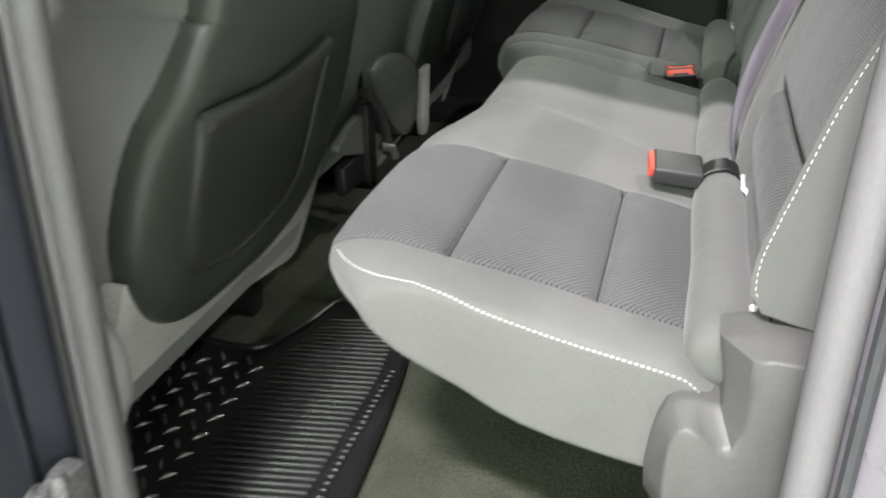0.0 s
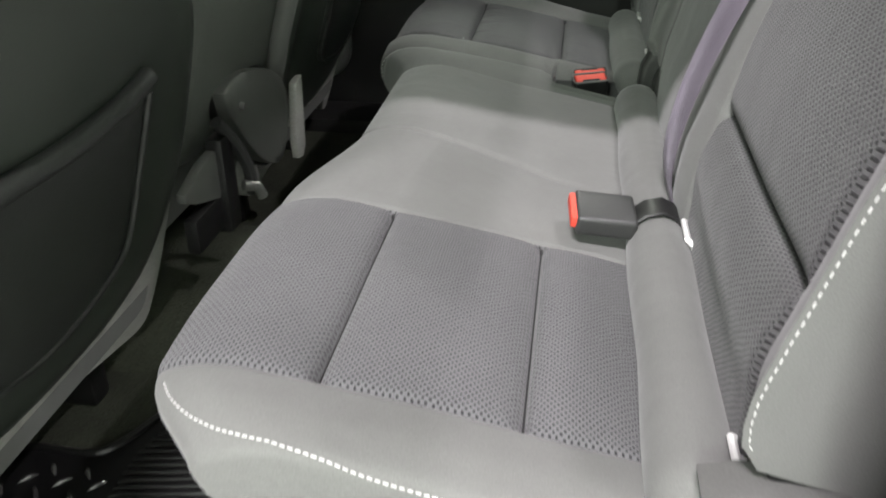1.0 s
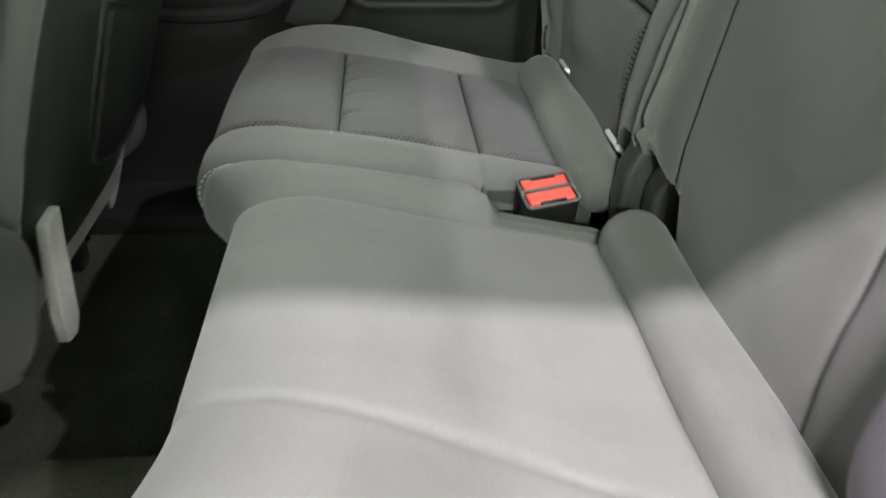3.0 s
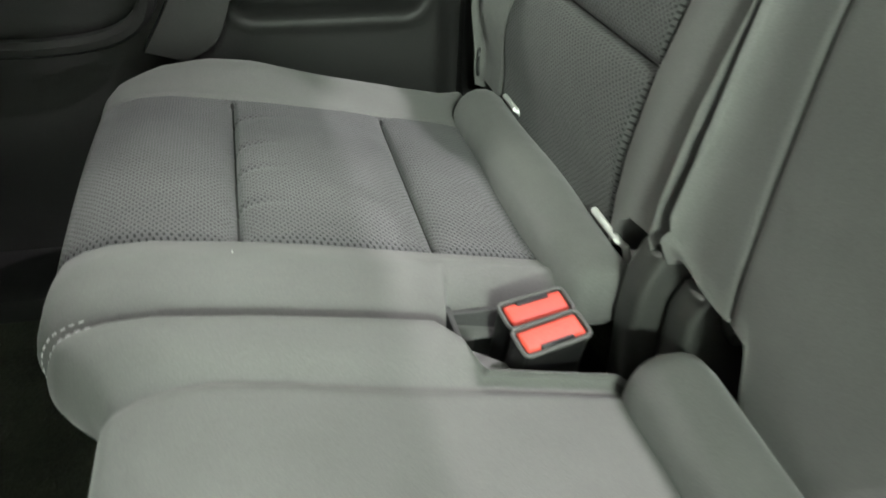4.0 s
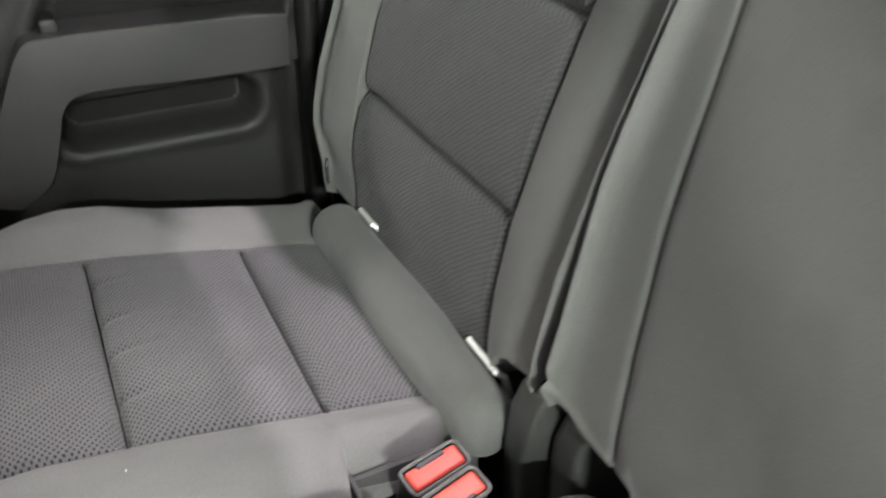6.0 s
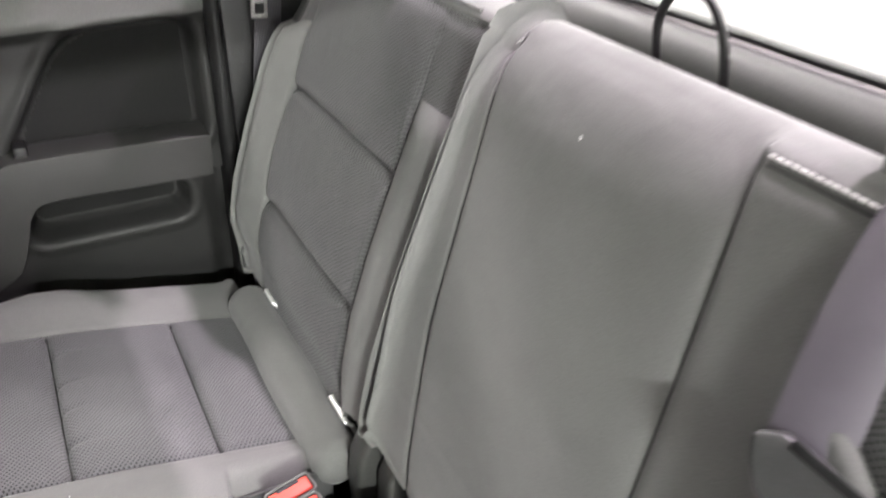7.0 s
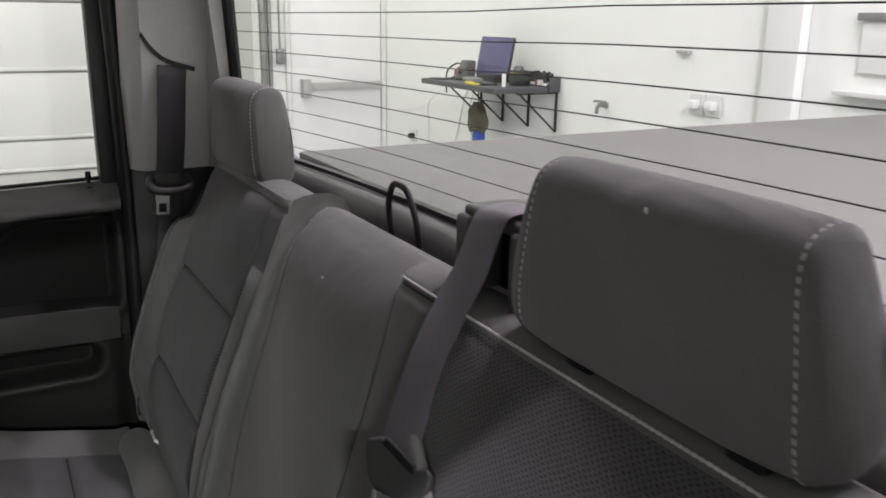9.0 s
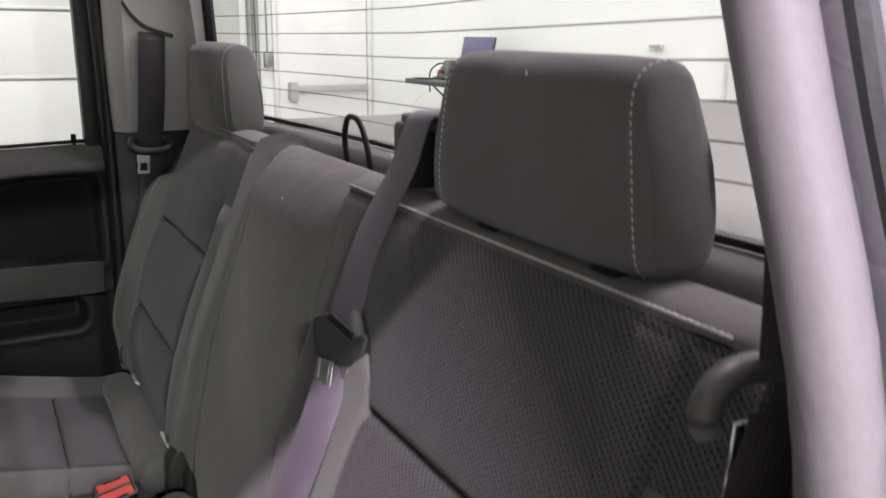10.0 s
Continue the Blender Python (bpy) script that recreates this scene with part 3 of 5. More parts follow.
solid("dashboard", boxed((-1.6, -0.13, -0.02), (-1.2, 1.58, 0.74), 0.06, 3), DTRIM, "dark dashboard across the front of the cab", "dashboard")
solid("centre_pillar", boxed((-0.29, -0.16, 0.8), (-0.15, -0.09, 1.36), 0.02), LTRIM, "grey centre pillar beside the open door", "pillar trim", kind="structure")
solid("roof", boxed((-1.5, 0.0, 1.375), (0.69, 1.5, 1.44), 0.02), LTRIM, "light grey cab roof lining", "roof", kind="structure")
bm = boxed((0.745, -0.16, -0.3), (0.79, 1.62, 0.86), 0.006)
solid("cab_rear_panel", bm, DTRIM, "dark rear panel of the cab below the window", "panel", kind="structure")


def bow(y, z):
    """The rear window's surface: bowed at the sides, leaning forward at the top."""
    return 0.748 - 0.062 * ((y - 0.73) / 0.73) ** 2 - 0.14 * (z - 0.89)


def bent_strip(z0, z1, thick, y0=-0.03, y1=1.49, n=40, push=0.0, rise=0.0):
    rings = []
    base, top = z0, z1
    for i in range(n + 1):
        y = y0 + (y1 - y0) * i / n
        up = rise * float(np.interp(y, [0.09, 0.16, 0.7], [1.0, 0.75, 0.0]))
        z0, z1 = base + up, top + up
        rings.append([(bow(y, z0) + push, y, z0), (bow(y, z0) + push + thick, y, z0), (bow(y, z1) + push + thick, y, z1), (bow(y, z1) + push, y, z1)])
    return loft(bmesh.new(), rings)


rw = thing("window_1", (0.74, 0.73, 0.88), "wide rear cab window with thin heating wires", "window", kind="structure")
pane = part("pane", bent_strip(0.89, 1.38, 0.004, n=60), GLASS, rw, "clear glass with a faint green tint")
pane.visible_shadow = False
part("window_frame", bent_strip(0.886, 0.893, 0.012, push=-0.006, n=60, rise=0.016), BLACK, rw, "black rubber lower edge")
# header out of view; its curved lower edge bounds the lamp light on the cushions
rings = []
for i in range(61):
    y = -0.03 + 1.52 * i / 60
    e = max(0.0, 0.17 - min(y - 0.0, 1.4 - y))
    zb = 1.37 - (0.17 - math.sqrt(max(0.0, 0.0289 - e * e)))
    rings.append([(bow(y, zb) - 0.012, y, zb), (bow(y, zb) + 0.012, y, zb), (bow(y, 1.42) + 0.02, y, 1.42), (bow(y, 1.42) - 0.03, y, 1.42)])
part("window_header", loft(bmesh.new(), rings), LTRIM, rw, "unseen light grey lining over the window, shaped to cut the lamp light")
bm = bmesh.new()
for yy, lean in ((-0.035, 0.0), (1.488, 0.2)):
    tube(bm, [(bow(yy - lean * (z - 0.86), z) - 0.006, yy - lean * (z - 0.86), z) for z in (0.87, 1.0, 1.15, 1.33)], 0.012, 8)
part("window_frame", bm, BLACK, rw)
for k in range(13):
    pts = []
    for i in range(41):
        y = -0.03 + 1.52 * i / 40
        z = float(np.interp(y, [0.1, 0.44, 0.7, 1.25], [0.949, 0.93, 0.9225, 0.9147])) + float(np.interp(y, [0.1, 0.44, 1.2], [0.0284, 0.0311, 0.0321])) * k
        pts.append((bow(y, z) - 0.0015, y, z))
    part("heating_wire", tube(bmesh.new(), pts, 0.0007, 5), WIRE, rw)

# padded trim along the lower window edge
rings = []
for i in range(41):
    y = -0.04 + 1.53 * i / 40
    xb = bow(y, 0.88) - 0.009
    up = 0.016 * float(np.interp(y, [0.09, 0.16, 0.7], [1.0, 0.75, 0.0]))
    prof = [(0.001, 0.885), (-0.01, 0.883), (-0.021, 0.877), (-0.03, 0.864), (-0.034, 0.846), (-0.031, 0.825), (-0.02, 0.802), (0.0, 0.785), (0.03, 0.785), (0.03, 0.87)]
    rings.append([(xb + dx, y, z + up * sstep(0.84, 0.87, z)) for dx, z in prof])
solid("window_trim", loft(bmesh.new(), rings), RTRIM, "rounded grey trim below the rear window", "trim", kind="structure")

# bed with flat cover, behind the cab
bed = thing("truck_bed", (1.8, 0.73, -0.1), "truck bed under a flat dark grey vinyl cover", "truck bed")
part("cover", boxed((0.83, -0.12, 0.835), (2.86, 1.6, 0.852), 0.006), COVER, bed, "flat grey vinyl bed cover")
bm = boxed((0.82, -0.2, -0.1), (2.88, -0.125, 0.84), 0.02)
box(bm, (0.82, 1.605, -0.1), (2.88, 1.66, 0.84), 0.02)
box(bm, (2.87, -0.15, -0.1), (2.93, 1.62, 0.82), 0.015)
box(bm, (0.82, -0.12, -0.1), (2.86, 1.6, -0.05))
part("bed_side", bm, PAINT, bed, "silver-lilac painted bed sides")

# near door opening: seals, jambs, sill
fr = thing("door_opening", (0.47, -0.13, 0.0), "rear door opening with grey rubber seals and painted jambs", "door frame", kind="structure")
REAR_LINE = [(0.49, -0.14, 0.0), (0.482, -0.138, 0.2), (0.478, -0.137, 0.36), (0.475, -0.131, 0.6), (0.481, -0.115, 0.88), (0.478, -0.062, 1.06), (0.47, 0.02, 1.33)]
part("rear_seal", tube(bmesh.new(), spline(REAR_LINE, 6), 0.016, 16), SEAL, fr, "pale grey door seal")
part("seal_lip", tube(bmesh.new(), [(p.x + 0.02, p.y - 0.022, p.z) for p in spline(REAR_LINE, 6)], 0.006, 8), DSEAL, fr, "dark seal lip")
rings = [[(p.x + 0.012, p.y + 0.02, p.z), (p.x + 0.03, p.y - 0.03, p.z), (p.x + 0.05, p.y - 0.075, p.z), (p.x + 0.33, p.y - 0.085, p.z), (p.x + 0.33, p.y + 0.0, p.z)] for p in spline(REAR_LINE, 6)]
part("rear_jamb", loft(bmesh.new(), rings), PAINT, fr, "silver-lilac painted jamb")
bm = tube(bmesh.new(), [(0.505, -0.172, 0.53), (0.52, -0.215, 0.535), (0.56, -0.226, 0.535), (0.75, -0.228, 0.535)], 0.008, 8)
part("moulding", bm, PAINT, fr)
bm = boxed((0.515, -0.225, 0.43), (0.56, -0.19, 0.49), 0.008)
tube(bm, [(0.52, -0.23, 0.445), (0.505, -0.24, 0.46), (0.52, -0.23, 0.478)], 0.006, 8)
part("striker", bm, STEEL, fr, "bright steel door striker")
FRONT_LINE = [(-0.128, -0.145, 0.0), (-0.126, -0.147, 0.2), (-0.117, -0.15, 0.4), (-0.108, -0.146, 0.7), (-0.106, -0.12, 1.0), (-0.115, -0.095, 1.33)]
fl = spline(FRONT_LINE, 6)
part("front_seal", tube(bmesh.new(), fl, 0.0135, 14), FSEAL, fr, "grey rubber door seal, coloured darker on its shaded side")
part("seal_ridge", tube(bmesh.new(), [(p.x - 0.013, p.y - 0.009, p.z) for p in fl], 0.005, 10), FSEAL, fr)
part("seal_lip", tube(bmesh.new(), [(p.x - 0.022, p.y - 0.014, p.z) for p in fl], 0.005, 8), BLACK, fr, "black seal lip")
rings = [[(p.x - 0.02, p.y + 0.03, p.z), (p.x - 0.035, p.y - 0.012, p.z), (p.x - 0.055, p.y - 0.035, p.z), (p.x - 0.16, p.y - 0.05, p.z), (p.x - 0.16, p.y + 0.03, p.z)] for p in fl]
part("front_jamb", loft(bmesh.new(), rings), SHADEDPAINT, fr, "painted pillar jamb, coloured near-black for its shade")
part("edge_bead", tube(bmesh.new(), [(p.x - 0.062, p.y - 0.042, p.z) for p in fl], 0.005, 8), SHADEDPAINT, fr)
part("sill_plate", boxed((-0.25, -0.21, -0.06), (0.62, -0.12, 0.03), 0.02), DTRIM, fr)
part("top_rail", boxed((-0.2, -0.045, 1.335), (0.56, 0.02, 1.42), 0.02), LTRIM, fr)
hg = thing("door_hinge", (-0.155, -0.18, 0.2), "bright cast metal door hinge on the pillar", "hinge")
bm = boxed((-0.168, -0.195, 0.205), (-0.14, -0.165, 0.265), 0.009)
tube(bm, [(-0.147, -0.2, 0.196), (-0.147, -0.2, 0.212), (-0.147, -0.2, 0.26), (-0.147, -0.2, 0.274)], [0.008, 0.011, 0.011, 0.007], 12)
tube(bm, [(-0.165, -0.205, 0.255), (-0.178, -0.212, 0.235), (-0.195, -0.218, 0.214)], 0.008, 10)
part("hinge_leaf", bm, CASTING, hg)
for hz in (0.222, 0.248):
    part("bolt", tube(bmesh.new(), [(-0.165, -0.192, hz), (-0.165, -0.204, hz)], [0.009, 0.007], 6), CASTING, hg)
od = thing("open_door", (-0.5, -0.6, 0.0), "dark inner side of the opened rear door", "car door")
part("door_panel", boxed((-0.32, -1.15, 0.0), (-0.24, -0.27, 0.85), 0.03), DTRIM, od)
part("window_sill", boxed((-0.33, -1.15, 0.84), (-0.25, -0.27, 0.87), 0.01), BLACK, od)

# ---- rear seats ----


def marks(a, b, step, seams):
    """Stations from a to b, closer together at the seams."""
    s = {round(a + (b - a) * i / max(1, round((b - a) / step)), 5) for i in range(max(1, round((b - a) / step)) + 1)}
    for c in seams:
        s |= {round(c + o, 5) for o in (-0.014, -0.008, -0.0045, -0.002, 0, 0.002, 0.0045, 0.008, 0.014)}
    out = []
    for v in sorted(v for v in s if a <= v <= b):
        if not out or v - out[-1] > 0.0012 or v in seams:
            if out and v in seams and v - out[-1] <= 0.0012:
                out.pop()
            out.append(v)
    return out


def padded(ring_of, n_front, y0, y1, seams, step, region, shift, r=0.024, r1=None):
    """A stuffed body swept along y from closed x-z rings, with rounded ends. Its faces go to one mesh per cover piece."""
    r1 = r1 or r
    edge = [k for k in (0.0, 0.05, 0.17, 0.38, 0.67, 1.08)]
    ys = [y0 + r * e for e in edge] + [y for y in marks(y0 + r + 0.006, y1 - r1 - 0.006, step, seams)] + [y1 - r1 * e for e in reversed(edge)]
    grid = []
    for y in ys:
        ring = ring_of(y)
        e, q = (y - y0, r) if y - y0 < y1 - y else (y1 - y, r1)
        inset = q - math.sqrt(max(0, q * q - (q - e) ** 2)) if e < q else 0
        n = len(ring)
        pts = []
        for i, (x, z) in enumerate(ring):
            xa, za = ring[i - 1]
            xb, zb = ring[(i + 1) % n]
            tx, tz = xb - xa, zb - za
            ln = math.hypot(tx, tz) or 1
            px, pz = x + tz / ln * -inset * SIDE, z + tx / ln * inset * SIDE
            pts.append(Vector((px, shift(x, y), pz)))
        for _ in range(6 if inset else 0):
            for i in range(n):
                k = (i + 1) % n
                way = (pts[k].x - pts[i].x) * (ring[k][0] - ring[i][0]) + (pts[k].z - pts[i].z) * (ring[k][1] - ring[i][1])
                if way < 0:
                    both = (pts[i] + pts[k]) / 2
                    pts[i], pts[k] = both.copy(), both.copy()
        grid.append(pts)
    out = {}
    cache = {}

    def vert(name, j, i):
        bm = out.setdefault(name, bmesh.new())
        key = (name, j, i)
        if key not in cache:
            cache[key] = bm.verts.new(grid[j][i])
        return cache[key]

    n = len(grid[0])
    along = [0.0]
    mid = grid[len(grid) // 4]
    for i in range(n):
        along.append(along[-1] + (mid[(i + 1) % n] - mid[i]).length)
    for j in range(len(ys) - 1):
        ym = (ys[j] + ys[j + 1]) / 2
        for i in range(n):
            k = (i + 1) % n
            name = region(i, ym) if i < n_front - 1 else "cover"
            bm = out.setdefault(name, bmesh.new())
            uv = bm.loops.layers.uv.verify()
            face = bm.faces.new((vert(name, j, i), vert(name, j, k), vert(name, j + 1, k), vert(name, j + 1, i)))
            for loop, (a, c) in zip(face.loops, ((i, j), (i + 1, j), (i + 1, j + 1), (i, j + 1))):
                loop[uv].uv = (along[a], grid[c][a % n].y)
    bm = out["cover"]
    for j in (0, len(ys) - 1):
        bm.faces.new([vert("cover", j, i) for i in range(n)])
    return out, grid, ys


SIDE = 1
TOPX = [0.418, 0.406, 0.392, 0.385, 0.375, 0.36, 0.34, 0.32] + [0.298 + o for o in (0.013, 0.008, 0.0045, 0.002, 0, -0.002, -0.0045, -0.008, -0.013)] + [0.27, 0.25, 0.23, 0.21, 0.19, 0.17] + [0.14 + o for o in (0.013, 0.008, 0.0045, 0.002, 0, -0.002, -0.0045, -0.008, -0.013)] + [0.11, 0.095, 0.08, 0.065, 0.05, 0.04, 0.03]
ZTOP = ([0.03, 0.05, 0.08, 0.14, 0.298, 0.392], [0.402, 0.407, 0.408, 0.4, 0.37, 0.352])
NOSE = [(0.03, 0.402), (0.013, 0.392), (0.003, 0.372), (0.008, 0.345), (0.035, 0.318), (0.09, 0.294), (0.17, 0.27), (0.36, 0.236), (0.4, 0.242), (0.416, 0.27), (0.418, 0.33)]
NOSE_PTS = [(p.x, p.y) for p in spline([(x, z, 0) for x, z in NOSE], 4)][1:]


def cushion_ring(h, fx, tuck=0.0):
    def ring(y):
        pts = [(x, float(np.interp(x, *ZTOP)) + h(x, y)) for x in TOPX]
        hn = h(0.03, y)
        pts += [(x, z + hn * sstep(0.36, 0.4, z) * (x < 0.05)) for x, z in NOSE_PTS]
        f = fx(y)
        under = tuck * (1 - sstep(0.0, 0.3, y))
        return [(x + f * (1 - sstep(0.03, 0.26, x)) + under * max(0, 0.392 - z) * (1 - sstep(0.05, 0.34, x)) * (k >= len(TOPX) - 1), z) for k, (x, z) in enumerate(pts)]
    return ring


def seat_panels(i, inside):
    """Cover piece of the i-th strip of a cushion's top."""
    if not inside:
        return "cover"
    xm = (TOPX[i] + TOPX[i + 1]) / 2 if i < len(TOPX) - 1 else 0.0
    return "rear_panel" if xm > 0.298 else "middle_panel" if xm > 0.14 else "front_panel"


def insert_relief(x, y, a, b):
    inside = sstep(a - 0.001, a + 0.006, y) * (1 - sstep(b - 0.006, b + 0.001, y))
    across = max(0.0, math.sin(math.pi * min(1, max(0, (y - a) / (b - a)))))
    h = -inside * (0.009 * (bump(x, 0.14, 0.0022) + bump(x, 0.298, 0.0022)) + 0.006 * (bump(x, 0.14, 0.0085) + bump(x, 0.298, 0.0085)))
    if x > 0.298:
        k = (x - 0.298) / 0.085
    elif x > 0.14:
        k = (x - 0.14) / 0.158
    else:
        k = 0.35 + 0.65 * (x / 0.14)
    h += inside * 0.013 * math.sin(math.pi * min(1, max(0, k))) ** 0.6 * across ** 0.55
    h -= 0.0025 * (bump(y, a, 0.003) + bump(y, b, 0.003)) * sstep(0.0, 0.05, x)
    return h


def near_h(x, y):
    h = insert_relief(x, y, 0.08, 0.375)
    h += 0.007 * bump(y, 0.035, 0.03)
    line = 0.598 - 0.06 * x - 0.45 * max(0, x - 0.13) ** 1.5
    h += 0.003 * sstep(-0.002, 0.05, y - line) - 0.0045 * bump(y, line, 0.0045)
    h += 0.003 * math.sin(math.pi * min(1, max(0, (y - 0.375) / 0.25)))
    h -= 0.007 * (1 - sstep(0.0, 0.1, y)) * (1 - sstep(0.03, 0.14, x))
    h -= 0.02 * sstep(0.388, 0.418, x)
    h += 0.010 * sstep(0.885, 0.915, y) - 0.006 * bump(y, 0.882, 0.008)
    h += 0.0022 * (noise.noise(Vector((x * 9, y * 9, 0.3))))
    return h


def near_fx(y):
    return 0.062 * (1 - sstep(-0.01, 0.1, y)) ** 1.5 + 0.04 * sstep(0.4, 0.6, y) - 0.046 * sstep(0.885, 0.955, y)


def far_h(x, y):
    h = insert_relief(x, y, 1.06, 1.36)
    h += 0.012 * bump(y, 1.01, 0.035) + (0.006 + 0.014 * math.sin(math.pi * min(1, max(0, x / 0.34))) ** 0.8) * bump(y, 1.42, 0.045)
    h += 0.0022 * (noise.noise(Vector((x * 9, y * 9, 4.3))))
    h -= 0.0035 * sum(bump(y, c, 0.004) * (1 - sstep(0.0, 0.045, x - 0.14)) * (x > 0.138) for c in (1.12, 1.185, 1.24, 1.31))
    return h


def far_fx(y):
    return 0.085 * max(0, (y - 1.38) / 0.1) ** 2 - 0.012


BACKZ = [0.375, 0.39, 0.405, 0.42, 0.44, 0.46, 0.48, 0.5, 0.514] + [0.528 + o for o in (-0.008, -0.0045, -0.002, 0, 0.002, 0.0045, 0.008)] + [0.545, 0.565, 0.585, 0.605, 0.625, 0.645, 0.665, 0.68] + [0.692 + o for o in (-0.008, -0.0045, -0.002, 0, 0.002, 0.0045, 0.008)] + [0.705, 0.72, 0.735, 0.75, 0.765, 0.78, 0.795, 0.81, 0.825, 0.84, 0.852, 0.862] + [0.868, 0.871, 0.875]
XFRONT = ([0.36, 0.42, 0.46, 0.528, 0.61, 0.692, 0.79, 0.855, 0.88], [0.447, 0.449, 0.454, 0.469, 0.496, 0.528, 0.567, 0.592, 0.603])
BACK_REST = [(0.607, 0.879), (0.617, 0.882), (0.633, 0.884), (0.65, 0.883), (0.664, 0.877), (0.671, 0.864), (0.672, 0.82), (0.665, 0.7), (0.64, 0.52), (0.6, 0.42), (0.57, 0.375), (0.52, 0.365), (0.47, 0.366)]


def back_ring(h, lift, soft=lambda y: 0.0, dip=0.0, drop=lambda y: 0.0):
    def ring(y):
        pts = []
        for z in BACKZ:
            d = h(z, y)
            q = soft(y) * max(0.0, (z - 0.81) / 0.065) ** 2
            pts.append((float(np.interp(z, *XFRONT)) - 0.93 * d + 0.016 * q, z + 0.36 * d - 0.007 * q))
        pts += [(x + soft(y) * 0.016 * max(0.0, 0.65 - x) / 0.043 * (z > 0.87), z - soft(y) * 0.003 * (z > 0.878) * (x < 0.62)) for x, z in BACK_REST]
        pts = [(x, z - drop(y) * sstep(0.7, 0.885, z)) for x, z in pts]
        k, floor = lift(y)
        pts = [(x, z - dip * bump(z, 0.528, 0.05)) if i < len(BACKZ) else (x, z) for i, (x, z) in enumerate(pts)]
        return [(x, z + k * max(0, floor - 0.22 * (x - 0.43) - z) * (0.93 + 0.07 * (z - 0.36) / 0.09)) for x, z in pts]
    return ring


def back_relief(z, y, a, b, top=0.775):
    """Insert between a and b, in three pieces; above the bolsters the cloth runs to both edges."""
    inside = sstep(a - 0.004, a + 0.006, y) * (1 - sstep(b - 0.006, b + 0.004, y))
    low = 1 - sstep(top - 0.015, top + 0.01, z)
    h = -inside * (0.009 * (bump(z, 0.528, 0.0024) + bump(z, 0.692, 0.0024)) + 0.007 * (bump(z, 0.528, 0.008) + bump(z, 0.692, 0.008)))
    for z0, z1 in ((0.42, 0.528), (0.528, 0.692), (0.692, 0.875)):
        if z0 < z < z1:
            h += inside * 0.013 * math.sin(math.pi * (z - z0) / (z1 - z0)) ** 0.6 * max(0.0, math.sin(math.pi * min(1, max(0, (y - a) / (b - a))))) ** 0.3
    h -= 0.006 * low * (bump(y, a, 0.003) + bump(y, b, 0.003))
    return h, low


def near_back_h(z, y):
    h, low = back_relief(z, y, 0.065, 0.41)
    h += 0.017 * low * sstep(0.4, 0.5, z) * bump(y, 0.018, 0.045)
    h += 0.014 * low * bump(y, 0.452, 0.034)
    h -= 0.003 * (bump(y, 0.622, 0.0025) + bump(y, 0.905, 0.0025)) + 0.004 * (bump(y, 0.622, 0.012))
    h += 0.006 * math.sin(math.pi * min(1, max(0, (y - 0.622) / 0.283))) ** 0.8
    
    h -= 0.003 * bump(z, 0.869, 0.005) * (1 - sstep(0.6, 0.63, y) + sstep(0.9, 0.91, y))
    h += 0.002 * noise.noise(Vector((z * 8, y * 8, 9.3)))
    return h


def near_back_shift(x, y):
    """The long seams of the wide backrest lean outward towards the top."""
    z = float(np.interp(x, XFRONT[1], XFRONT[0]))
    wide = 0.106 * sstep(0.7, 0.8, z)
    mid = -0.036 * min(1.2, max(0, 0.87 - z) / 0.3)
    end = -0.033 + 0.058 * (z - 0.5) / 0.37
    return y + float(np.interp(y, [0.2, 0.41, 0.5, 0.622, 0.905, 0.955], [0, wide, 0.55 * wide, mid, end, 0])) - 0.006 * (1 - sstep(0.47, 0.62, z)) * sstep(0.86, 0.93, y)


def far_back_h(z, y):
    h, low = back_relief(z, y, 1.045, 1.375)
    h += 0.028 * low * sstep(0.4, 0.48, z) * bump(y, 1.425, 0.042)
    h += 0.011 * low * bump(y, 1.0, 0.034)
    h -= 0.006 * bump(z, 0.871, 0.004)
    h += 0.002 * noise.noise(Vector((z * 8, y * 8, 5.3)))
    return h


def near_lift(y):
    """How far the lower edge is drawn up: at the hinge shield and over the hinge covers."""
    return (1 - sstep(0.045, 0.075, y), 0.45) if y < 0.5 else (sstep(0.872, 0.89, y), 0.43 + 0.014 * sstep(0.925, 0.947, y))


def far_lift(y):
    return (1 - sstep(1.0, 1.04, y), 0.432)


def back_panels(i, inside, full):
    zm = (BACKZ[i] + BACKZ[i + 1]) / 2
    if zm > 0.871 or not (inside or (full and zm > 0.78)):
        return "cover"
    return "lower_panel" if zm < 0.528 else "middle_panel" if zm < 0.692 else "upper_panel"


